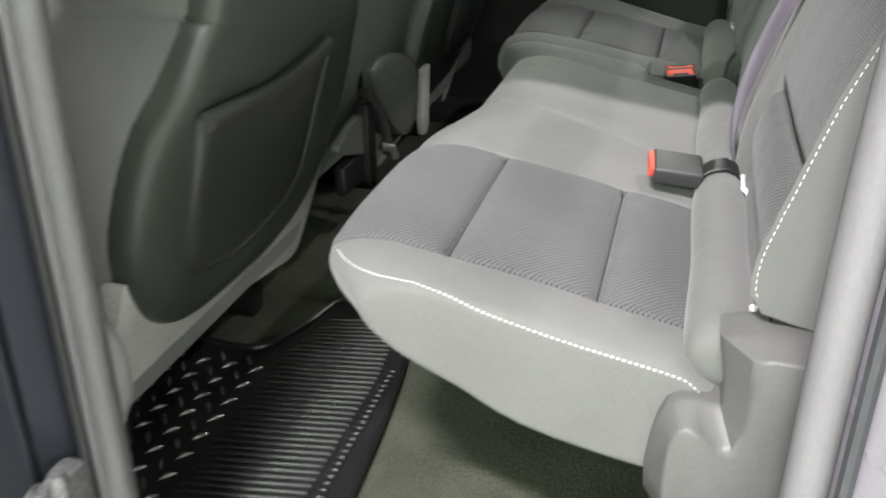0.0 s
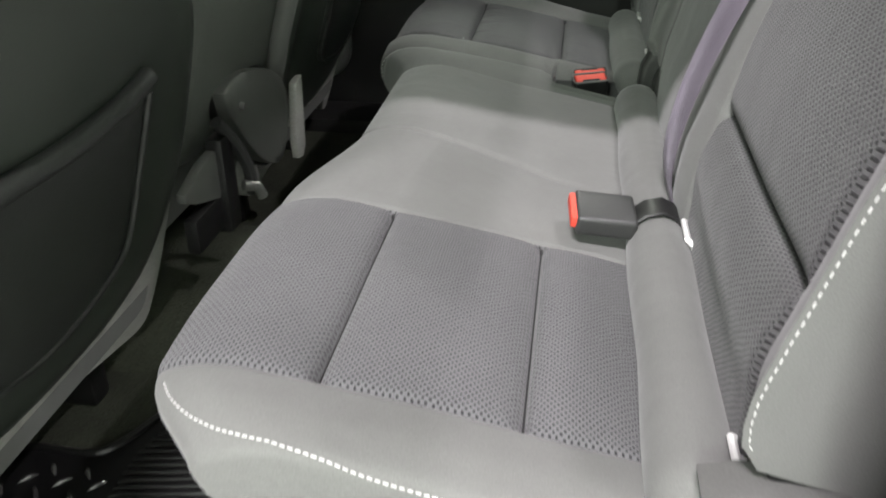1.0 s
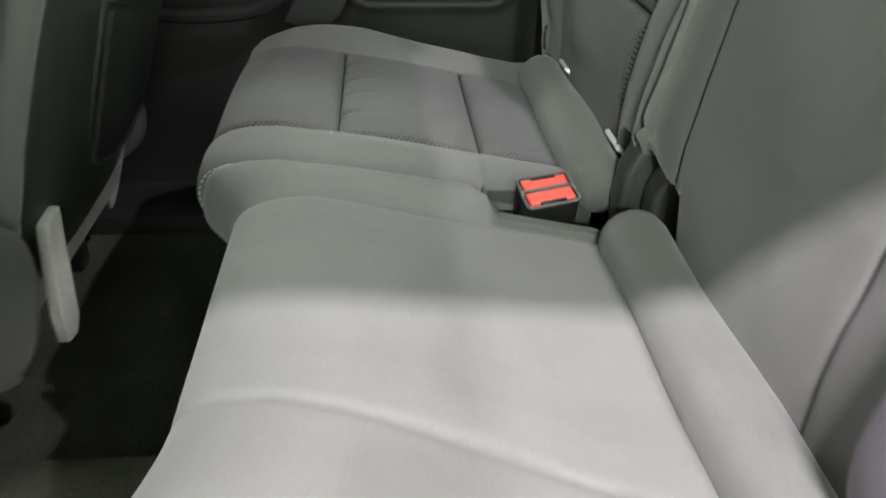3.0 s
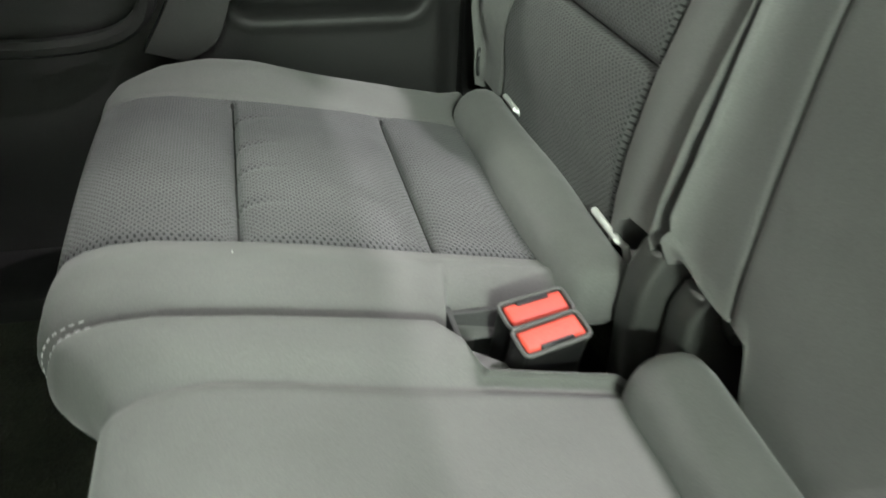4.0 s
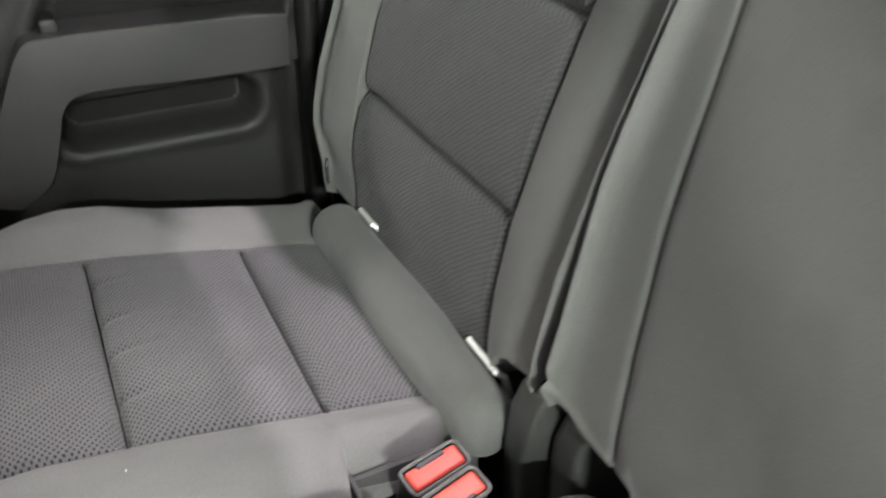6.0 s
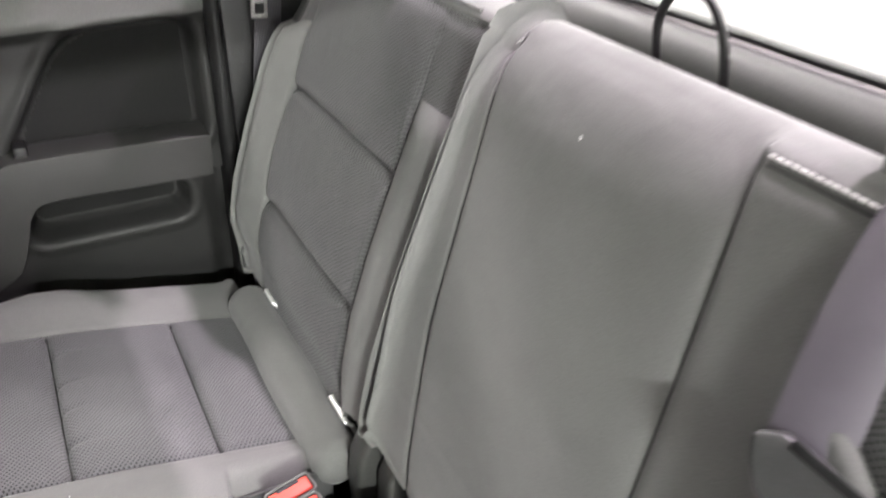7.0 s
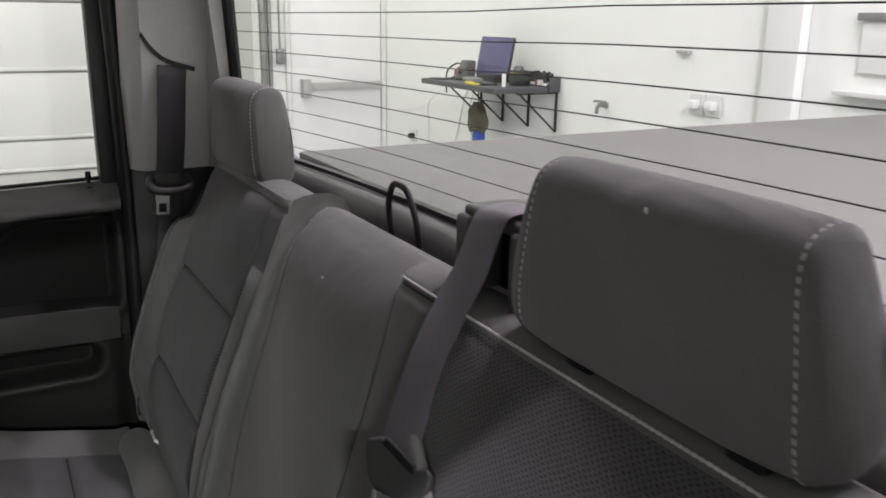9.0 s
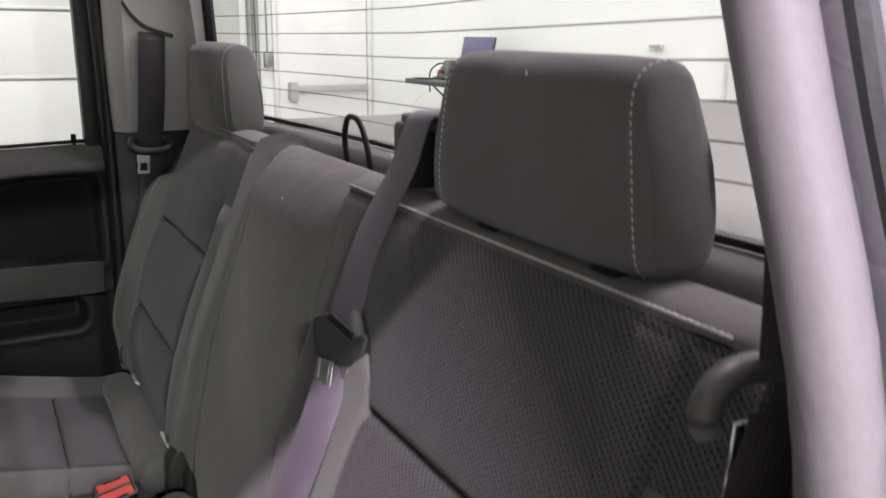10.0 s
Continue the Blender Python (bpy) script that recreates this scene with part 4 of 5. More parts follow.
def headrest(yc, half, z0, z1, parent):
    """A rounded headrest on two posts, with flat stitched sides."""
    prof = [(p.x, p.y) for p in spline([(x, z, 0) for x, z in ((0.63, 0.0), (0.607, 0.05), (0.6, 0.24), (0.6, 0.55), (0.603, 0.82), (0.613, 0.955), (0.636, 1.0), (0.66, 0.94), (0.669, 0.66), (0.672, 0.3), (0.668, 0.07), (0.652, 0.0))], 3)]
    cx = 0.64
    rings = []
    ts = [-1, -0.997, -0.985, -0.965] + [-0.925 + o for o in (-0.018, -0.007, 0, 0.007, 0.018)] + [-0.8, -0.6, -0.4, -0.2, 0, 0.2, 0.4, 0.6, 0.8] + [0.925 + o for o in (-0.018, -0.007, 0, 0.007, 0.018)] + [0.965, 0.985, 0.997, 1]
    for t in ts:
        a = abs(t)
        k = 1 - 0.028 * max(0, (a - 0.4) / 0.525) ** 3 * (a <= 0.93) - 0.028 * (a > 0.93) - 0.12 * max(0, (a - 0.93) / 0.07) ** 2.5
        g = 1 - 0.014 * bump(a, 0.925, 0.008)
        rings.append([(cx + (x - cx) * k * g + 0.02 * max(0, a - 0.5) ** 2 * (x < cx), yc + half * t * (1.01 - 0.1 * sstep(0.1, 1.0, z)) + math.copysign(0.009 * max(0, (a - 0.925) / 0.075) ** 0.8 * (1 - 0.85 * sstep(0.5, 1.0, z)), t), z0 + (z1 - z0) * (0.5 + (z - 0.5) * k * g)) for x, z in prof])
    pad = part("headrest", loft(bmesh.new(), rings), CLOTH, parent, "padded grey headrest with stitched side seams", 60)
    for s in (4, len(ts) - 7):
        r = rings[s]
        line = [Vector(p) + Vector(((p[0] - cx) * 0.01, 0, 0)) for p in r[2:26]]
        part("stitching", dashes(bmesh.new(), line, 0.004, 0.0024, 0.00072), GREYTHREAD, pad, "pale thread")
    for s in (-1, 1):
        bm = tube(bmesh.new(), [(0.64, yc - 0.02 + s * 0.08, 0.86), (0.64, yc - 0.02 + s * 0.08, z0 + 0.02)], 0.006, 10)
        part("post", bm, STEEL, parent)
        part("post_sleeve", boxed((0.612, yc - 0.02 + s * 0.08 - 0.016, 0.872), (0.662, yc - 0.02 + s * 0.08 + 0.016, 0.8905), 0.005), BLACK, parent)
    return pad


def roll_bar(name, y0, y1, parent):
    """The soft roll between cushion and backrest."""
    rings = []
    n = 26
    for i in range(n + 1):
        y = y0 + (y1 - y0) * (0.5 - 0.5 * math.cos(math.pi * i / n))
        e = min(y - y0, y1 - y)
        k = 0.35 + 0.65 * math.sqrt(max(0, 1 - (1 - min(1, e / 0.02)) ** 2))
        s = 0.0015 * math.sin(23 * y)
        rings.append([(0.42 + (0.033 + s) * k * math.cos(a), y, 0.36 + (0.034 + s) * k * math.sin(a)) for a in [2 * math.pi * j / 18 for j in range(18)]])
    return part(name, loft(bmesh.new(), rings), CLOTH, parent, "soft grey roll")


def anchor(y0, y1, parent):
    bm = tube(bmesh.new(), [(0.458, y0, 0.36), (0.45, y0, 0.386), (0.444, y0 + 0.004, 0.391), (0.444, y1 - 0.004, 0.391), (0.45, y1, 0.386), (0.458, y1, 0.36)], 0.0034, 8)
    return part("child_seat_anchor", bm, WIREBAR, parent, "bright steel bar")


def cover_parts(pieces, parent, weave, names):
    first = part(names[0], pieces.pop("cover"), CLOTH, parent, names[1], 50)
    for k, bm in sorted(pieces.items()):
        part(k, bm, weave, first, "ribbed woven insert panel", 50)
    return first


# wide rear seat, beside the open door
rear = thing("rear_bench_seat", (0.3, 0.45, 0.04), "wide grey cloth rear bench with ribbed insert and white stitching", "car seat", "rear seats")


def near_shift(x, y):
    return y - 0.062 * sstep(0.28, 0.293, x) * sstep(0.88, 0.955, y)


pieces, grid, ys = padded(cushion_ring(near_h, near_fx, 0.38), len(TOPX) + 12, -0.004, 0.955, (0.08, 0.375, 0.882, *[0.46 + 0.013 * k for k in range(15)]), 0.02, lambda i, y: seat_panels(i, 0.08 < y < 0.375), near_shift, 0.01, 0.024)
cush = cover_parts(pieces, rear, WEAVE_SEAT, ("cushion", "smooth grey cloth cushion"))
nt = len(TOPX)


def seam_lines(rows, stations, marks_, at, a, b, out, parent):
    """The dark sewn line at the bottom of each cross seam."""
    for c in at:
        i = marks_.index(c) if c in marks_ else min(range(len(marks_)), key=lambda k: abs(marks_[k] - c))
        pts = [rows[j][i] + 0.0016 * Vector(out) for j, y in enumerate(stations) if a <= y <= b]
        part("seam", tube(bmesh.new(), pts, 0.0018, 6), DARKTHREAD, parent)


near_ring = cushion_ring(near_h, near_fx, 0.38)
plan = spline([(0.028, 0.062, 0), (0.044, 0.042, 0), (0.068, 0.024, 0), (0.1, 0.01, 0), (0.14, 0.002, 0), (0.19, -0.002, 0), (0.25, -0.003, 0), (0.32, -0.003, 0), (0.41, -0.003, 0)], 5)
side = []
for p in plan:
    top = near_ring(p.y)[:nt + 4][::-1]
    lo = min(range(len(top)), key=lambda k: top[k][0])
    z = float(np.interp(p.x, [q[0] for q in top[lo:]], [q[1] for q in top[lo:]]))
    e = p.y + 0.004
    side.append(Vector((p.x, p.y - 0.0003, z + 0.0007 - (0.01 - math.sqrt(max(0, 0.0001 - (0.01 - e) ** 2)) if e < 0.01 else 0))))
part("stitching", dashes(bmesh.new(), side, 0.0042, 0.0015, 0.00072), THREAD, cush, "white twin-needle stitching")
seam_lines(grid, ys, TOPX, (0.14, 0.298), 0.082, 0.373, (0, 0, 1), cush)
bm = dashes(bmesh.new(), [grid[-4][i] + Vector((0, 0.0004, 0)) for i in range(nt - 2, nt + 14)], 0.004, 0.0028, 0.0006)
part("stitching", bm, GREYTHREAD, cush, "white stitching")
pieces, bgrid, bys = padded(back_ring(near_back_h, near_lift, lambda y: sstep(0.618, 0.64, y), 0.016, lambda y: 0.013 * sstep(0.89, 0.945, y)), len(BACKZ), 0.0, 0.947, (0.065, 0.41, 0.5, 0.622, 0.884, 0.905), 0.02, lambda i, y: back_panels(i, 0.065 < y < 0.41, y < 0.41), near_back_shift, 0.016)
bk = cover_parts(pieces, rear, WEAVE_BACK, ("backrest", "smooth grey cloth backrest"))
nb_ = len(BACKZ)
seam_lines(bgrid, bys, BACKZ, (0.528, 0.692), 0.067, 0.408, (-0.93, 0, 0.36), bk)
for yy, zt in ((0.622, 0.872), (0.905, 0.828)):
    j = min(range(len(bys)), key=lambda k: abs(bys[k] - yy))
    part("seam", tube(bmesh.new(), [bgrid[j][i] + Vector((-0.0003, 0, 0)) for i in range(2, nb_ + 1) if bgrid[j][i].z < zt], 0.0011, 6), DARKTHREAD, bk)
bm = dashes(bmesh.new(), [bgrid[1][i] + Vector((-0.0006, -0.0005, 0)) for i in range(1, nb_ + 2)], 0.0044, 0.0022, 0.00062)
part("stitching", bm, THREAD, bk, "white stitching")
js = [j for j, y in enumerate(bys) if 0.03 < y < 0.61]
bm = dashes(bmesh.new(), [bgrid[j][nb_ - 1] + Vector((-0.0016, 0, 0.0026)) for j in js], 0.0055, 0.0008, 0.0014)
part("stitching", bm, THREAD, bk, "white top stitching")
part("seam", tube(bmesh.new(), [bgrid[j][nb_ - 1] + Vector((-0.0006, 0, -0.0045)) for j in js], 0.0009, 6), DARKTHREAD, bk)
js = [j for j, y in enumerate(bys) if 0.905 < y < 0.938]
part("stitching", dashes(bmesh.new(), [bgrid[j][nb_ - 1] + Vector((-0.0008, 0, 0.002)) for j in js], 0.0046, 0.0026, 0.0008), THREAD, bk)
headrest(0.275, 0.142, 0.881, 1.035, rear)
roll_bar("roll", 0.012, 0.88, rear)
anchor(0.035, 0.075, rear)
anchor(0.362, 0.412, rear)
part("seat_base", boxed((0.37, 0.2, 0.04), (0.46, 0.86, 0.25), 0.02), BLACK, rear)

# single rear seat
far = thing("rear_single_seat", (0.3, 1.21, 0.04), "single grey cloth rear seat with ribbed insert beside the far door", "car seat", "rear seats")


def far_shift(x, y):
    return y + 0.034 * sstep(0.285, 0.2935, x) * (1 - sstep(0.957, 1.05, y))


pieces, grid, ys = padded(cushion_ring(far_h, far_fx), len(TOPX) + 12, 0.958, 1.48, (1.06, 1.12, 1.185, 1.24, 1.31, 1.36), 0.02, lambda i, y: seat_panels(i, 1.06 < y < 1.36), far_shift)
cush = cover_parts(pieces, far, WEAVE_SEAT, ("cushion", "smooth grey cloth cushion"))
seam_lines(grid, ys, TOPX, (0.14, 0.298), 1.062, 1.358, (0, 0, 1), cush)
bm = dashes(bmesh.new(), [grid[3][i] + Vector((0, -0.0004, 0)) for i in range(nt - 2, nt + 14)], 0.004, 0.0028, 0.0006)
part("stitching", bm, GREYTHREAD, cush, "white stitching")
pieces, bgrid, bys = padded(back_ring(far_back_h, far_lift, drop=lambda y: 0.06 * max(0.0, (y - 1.375) / 0.08) ** 2), len(BACKZ), 0.953, 1.455, (1.045, 1.375), 0.02, lambda i, y: back_panels(i, 1.045 < y < 1.375, True), lambda x, y: y, 0.014, 0.013)
bk = cover_parts(pieces, far, WEAVE_BACK, ("backrest", "smooth grey cloth backrest"))
seam_lines(bgrid, bys, BACKZ, (0.528, 0.692), 1.047, 1.373, (-0.93, 0, 0.36), bk)
for yy in (1.045, 1.375):
    j = min(range(len(bys)), key=lambda k: abs(bys[k] - yy))
    part("seam", tube(bmesh.new(), [bgrid[j][i] + Vector((-0.0004, 0, 0)) for i in range(len(BACKZ)) if 0.43 < bgrid[j][i].z < 0.77], 0.0016, 6), DARKTHREAD, bk)
js = [j for j, y in enumerate(bys) if 0.99 < y < 1.43]
part("piping", tube(bmesh.new(), [bgrid[j][nb_] + Vector((-0.001, 0, 0.0015)) for j in js], 0.0022, 6), CLOTH, bk)
headrest(1.304, 0.148, 0.868, 1.028, far)
roll_bar("roll", 0.975, 1.385, far)
anchor(1.014, 1.075, far)
anchor(1.305, 1.352, far)
ring = [(0.44 + 0.003 * math.cos(a), 1.452 + 0.007 * math.cos(a), 0.397 + 0.017 * math.sin(a)) for a in [2 * math.pi * k / 20 for k in range(21)]]
part("release_ring", tube(bmesh.new(), ring, 0.0022, 6), BUCKLE, far, "small dark oval ring")
part("seat_base", boxed((0.12, 1.0, 0.04), (0.46, 1.42, 0.25), 0.02), BLACK, far)

# plastic side shield at the seat hinge
sd = thing("seat_hinge_shield", (0.43, 0.0, 0.04), "moulded grey plastic shield over the seat hinge", "seat trim")
OUT = [(0.412, 0.426), (0.436, 0.433), (0.5, 0.432), (0.52, 0.42), (0.52, 0.05), (0.43, 0.05), (0.415, 0.15), (0.39, 0.214), (0.366, 0.234), (0.364, 0.26), (0.366, 0.29), (0.37, 0.318), (0.377, 0.339), (0.388, 0.347), (0.402, 0.348), (0.415, 0.345), (0.422, 0.345), (0.424, 0.353), (0.419, 0.39)]
IN = [(0.443, 0.421), (0.453, 0.426), (0.5, 0.425), (0.515, 0.41), (0.515, 0.06), (0.437, 0.06), (0.427, 0.14), (0.402, 0.203), (0.384, 0.235), (0.383, 0.26), (0.382, 0.29), (0.383, 0.315), (0.388, 0.331), (0.396, 0.335), (0.41, 0.33), (0.424, 0.316), (0.437, 0.317), (0.444, 0.348), (0.444, 0.385)]


def shield_ring(k, y):
    return [(a[0] + (b[0] - a[0]) * k, y, a[1] + (b[1] - a[1]) * k - 0.009 * sstep(0.1, 0.3, a[1]) - 0.008 * sstep(0.36, 0.42, a[1])) for a, b in zip(OUT, IN)]


rings = [shield_ring(k, y) for k, y in ((0.0, 0.02), (0.0, -0.01), (0.03, -0.0145), (0.12, -0.018), (0.5, -0.03), (0.82, -0.0405), (0.92, -0.0445), (1.04, -0.0465), (1.15, -0.047))]
part("shield", loft(bmesh.new(), rings), SHIELD, sd, "", 45)
# black filler in place of the shade between bolster and shield
part("gap_backing", boxed((0.452, 0.004, 0.38), (0.56, 0.05, 0.442), 0.004), BLACK, sd, "black block painting the shaded gap under the backrest bolster")
cov = thing("hinge_cover", (0.46, 0.94, 0.3), "dark moulded covers between the two rear seats", "seat trim")
arc = [(0.428, 0.2), (0.424, 0.36), (0.428, 0.4), (0.44, 0.424), (0.46, 0.434), (0.483, 0.426), (0.499, 0.39), (0.54, 0.2)]
part("cover", plate(arc, "y", 0.936, 0.972, 0.01, 4), GTRIM, cov, "dark grey plastic cover")
arc2 = [(0.448, 0.2), (0.444, 0.345), (0.447, 0.39), (0.456, 0.409), (0.47, 0.415), (0.479, 0.405), (0.475, 0.388), (0.482, 0.374), (0.497, 0.37), (0.51, 0.35), (0.54, 0.2)]
part("inner_cover", plate(arc2, "y", 0.896, 0.931, 0.007, 3), GTRIM, cov, "dark cover with a cut-out at the pivot")
part("pivot", tube(bmesh.new(), [(0.487, 0.889, 0.38), (0.487, 0.96, 0.385)], 0.0085, 12), DSTEEL, cov, "bright pivot end")
# ---- seat belts ----


def buckle(parent, m, dark=True):
    """Buckle housing with its red release button, pointing along -x of m."""
    hous = part("housing", boxed((0, -0.0275, -0.012), (0.064, 0.0275, 0.011), 0.005, 3, m), BUCKLE, parent)
    bm = boxed((-0.006, -0.024, -0.005), (0.006, 0.024, 0.0085), 0.003, 2, m)
    part("release_button", bm, RED, hous, "bright red button")
    part("slot", boxed((-0.0035, -0.015, -0.0085), (0.004, 0.015, -0.005), 0.0008, 1, m), BLACK, hous)
    return hous


b1 = thing("seat_belt_buckle", (0.37, 0.41, 0.36), "dark grey belt buckle with a red button lying on the cushion", "belt buckle", "belt buckles")
buckle(b1, pose(0.33, 0.41, 0.394, 9, 6, 6))
bm = ribbon(bmesh.new(), [(0.39, 0.419, 0.385), (0.405, 0.421, 0.396), (0.422, 0.423, 0.4), (0.437, 0.424, 0.393), (0.446, 0.425, 0.37)], (0, 0.02, 0), 0.004)
part("strap", bm, BLACK, b1, "glossy black strap")
for yy, xx, zz, turn, slot in ((0.9455, 0.348, 0.386, 11, 1), (0.9115, 0.348, 0.388, 13, -1)):
    b2 = thing("seat_belt_buckle", (xx, yy, 0.33), "upright belt buckle with a red button in the gap between seats", "belt buckle", "belt buckles")
    up = pose(xx, yy, zz, 17, -4, turn)
    hous = part("housing", boxed((-0.0275, -0.012, -0.075), (0.0275, 0.012, -0.0015), 0.005, 3, up), BLACK, b2)
    rim = rounded(-0.0275, -0.012, 0.0275, 0.012, 0.005, 4)
    bm = tube(bmesh.new(), [up @ Vector((x, y, -0.001)) for x, y in rim + rim[:1]], 0.0017, 6)
    part("rim", bm, TRIM, hous, "grey rim round the button")
    bm = boxed((-0.0245, -0.009, -0.007), (0.0245, 0.009, 0.0005), 0.003, 3, up)
    part("release_button", bm, RED, hous, "bright red button")
    part("slot", boxed((-0.014, 0.0045 if slot > 0 else -0.0102, -0.003), (0.014, 0.0102 if slot > 0 else -0.006, 0.0012), 0.0012, 1, up), BLACK, hous)
    part("stalk", boxed((-0.018, -0.006, -0.14), (0.018, 0.006, -0.06), 0.004, 2, up), BLACK, b2)
# dark panels over the buckle pocket's walls, coloured for the shade inside
bm = boxed((0.295, 0.885, 0.25), (0.4, 1.0, 0.305), 0.02)
box(bm, (0.293, 0.985, 0.27), (0.41, 0.991, 0.358), 0.003)
box(bm, (0.288, 0.905, 0.27), (0.293, 0.99, 0.363), 0.002)
solid("buckle_pocket", bm, POCKETSHADE, "dark panels painting the shade inside the buckle pocket", "seat trim")

# centre shoulder belt from its outlet box
sb = thing("centre_seat_belt", (0.53, 0.53, 0.4), "lilac-grey shoulder belt with its tongue hanging over the backrest", "seat belt", "seat belts")
OUTLET = spline([(0.685, 0.487, 0.93), (0.684, 0.487, 0.96), (0.668, 0.488, 0.97), (0.645, 0.489, 0.97), (0.63, 0.491, 0.965), (0.622, 0.494, 0.945), (0.613, 0.498, 0.915), (0.597, 0.503, 0.881), (0.582, 0.503, 0.853), (0.564, 0.501, 0.815), (0.544, 0.496, 0.765), (0.538, 0.494, 0.748)], 5)
wide = []
for i in range(len(OUTLET)):
    k = i / (len(OUTLET) - 1)
    wide.append(Vector((0.003 - 0.009 * k, 0.0255 - 0.0015 * k, 0.004 * k - 0.002)))
part("webbing", ribbon(bmesh.new(), OUTLET, wide, 0.0018), BELT, sb, "lilac-grey woven strap")
low = spline([(0.531, 0.482, 0.745), (0.516, 0.468, 0.712), (0.488, 0.451, 0.66), (0.456, 0.452, 0.58), (0.434, 0.461, 0.5), (0.427, 0.466, 0.43), (0.44, 0.464, 0.37)], 5)
part("webbing", ribbon(bmesh.new(), low, [Vector((-0.008 + 0.006 * i / (len(low) - 1), 0.0228, 0.004)) for i in range(len(low))], 0.0018), BELT, sb)
tm = pose(0.529, 0.474, 0.742, 0, 20, 18)
grip = [(0.0435, 0.0165), (0.026, 0.0245), (-0.02, 0.01), (-0.032, 0.016), (-0.042, 0.012), (-0.04, -0.005), (-0.026, -0.02), (-0.012, -0.0235), (0.02, -0.0225), (0.031, -0.016), (0.04, 0.0)]
bm = plate(grip, "x", -0.007, 0.006, 0.004, 3)
bm.transform(tm)
tong = part("tongue_grip", bm, BUCKLE, sb, "dark plastic grip with raised wings")
bm = boxed((-0.0085, -0.019, 0.0125), (-0.006, 0.026, 0.0205), 0.001, 1, tm @ pose(0, 0, -0.001, 16, 0, 0))
part("slot", bm, BLACK, tong)
bm = bmesh.new()
for lo, hi in (((0.0085, -0.078), (0.013, -0.02)), ((0.0275, -0.078), (0.033, -0.02)), ((0.013, -0.05), (0.0275, -0.02)), ((0.013, -0.078), (0.0275, -0.066))):
    box(bm, (-0.0025, lo[0], lo[1]), (0.0, hi[0], hi[1]), 0.0006, 1, tm @ pose(-0.008, -0.012, 0, -5, -4, 0))
part("tongue_plate", bm, DSTEEL, tong, "steel plate with a square hole")
part("stop", boxed((-0.003, -0.023, -0.058), (0.001, -0.012, -0.018), 0.001, 1, tm), DSTEEL, tong)

ob = thing("belt_outlet", (0.66, 0.5, 0.885), "grey plastic outlet box of the centre belt", "belt outlet")
part("box", boxed((0.672, 0.447, 0.88), (0.705, 0.558, 0.953), 0.006, 2), TRIM, ob)
for lo, hi in ((0.45, 0.465), (0.53, 0.56)):
    part("cheek", boxed((0.63, lo, 0.88), (0.703, hi, 0.955), 0.008, 3), TRIM, ob)
part("mouth", boxed((0.664, 0.467, 0.882), (0.671, 0.527, 0.949), 0.001, 1), BLACK, ob, "dark hollow behind the belt")
part("outlet_lip", boxed((0.636, 0.456, 0.949), (0.7, 0.553, 0.964), 0.006, 3), TRIM, ob)

# strap loop at the top of the bench back
pts = spline([(0.69, 0.826, 0.85), (0.684, 0.826, 0.9), (0.68, 0.806, 0.931), (0.68, 0.784, 0.936), (0.68, 0.762, 0.929), (0.682, 0.745, 0.9), (0.688, 0.743, 0.85)], 8)
solid("pull_loop", tube(bmesh.new(), pts, 0.0042, 10), BLACK, "black cord loop standing behind the backrest", "pull loop")


def pillar_belt(side, lean, up, dx, arch, label):
    """Belt, guide and parked tongue on a rear pillar. side: the pillar's y and the way inward; up: how high the tongue is parked; arch: the grip's bow, negative upward."""
    y, s = side
    th = thing("seat_belt", (0.53, y, 0.4), label, "seat belt", "seat belts")
    zt = 0.822 + up
    yt = y + (lean * up) * s

    def at(x, z, off):
        return (x, y + (lean * max(0, z - 0.84) + off) * s, z)

    line = [at(0.556 + dx * 0.5, 1.056, -0.03), at(0.553 + dx * 0.5, 1.036, -0.006), at(0.55 + dx * 0.6, 1.0, 0.0), at(0.546 + dx * 0.8, (1.0 + zt) / 2, 0.004), at(0.54 + dx, zt + 0.018, 0.008)]
    part("webbing", ribbon(bmesh.new(), spline(line, 4), Vector((0.0265, -0.004 * s, 0)), 0.0018), DARKBELT, th)
    low = [(0.538 + dx, yt + 0.012 * s, zt - 0.007), (0.53 + dx * 0.7, yt + 0.01 * s, zt - 0.1), (0.5 if s < 0 else 0.552, y + (0.004 if s < 0 else -0.012) * s, 0.5), (0.48 if s < 0 else 0.556, y - 0.012 * s, 0.36)]
    part("webbing", ribbon(bmesh.new(), spline(low, 4), Vector((0.022, -0.004 * s, 0)), 0.0018), DARKBELT, th)
    if arch > 0:
        pts = [(0.507, 0, 0.01), (0.5, 0.012, 0), (0.51, 0.02, -0.01), (0.54, 0.023, -0.014), (0.568, 0.02, -0.01), (0.576, 0.01, 0), (0.57, 0, 0.01)]
    else:
        pts = [(0.484, 0.013, -0.008), (0.481, 0.015, -0.001), (0.488, 0.016, 0.012), (0.507, 0.017, 0.018), (0.545, 0.014, 0.015), (0.575, 0.008, 0.008)]
    g = part("tongue_grip", tube(bmesh.new(), spline([(x + dx, yt + o * s, zt + h) for x, o, h in pts], 4), 0.0085, 10), BUCKLE if arch > 0 else TRIM, th, "dark plastic grip")
    m = pose(0.522 + dx, yt + 0.02 * s, zt - 0.014, 0, 4, 0)
    part("tongue_plate", boxed((-0.013, -0.0015, -0.045), (0.013, 0.0015, 0.0), 0.001, 1, m), STEEL, g, "bright steel plate")
    part("tongue_hole", boxed((-0.007, -0.003, -0.038), (0.007, 0.003, -0.022), 0.001, 1, m), BLACK, g)
    return th


pillar_belt((1.515, -1), 0.18, 0.0, 0.0, 1.0, "dark shoulder belt parked on the far pillar")
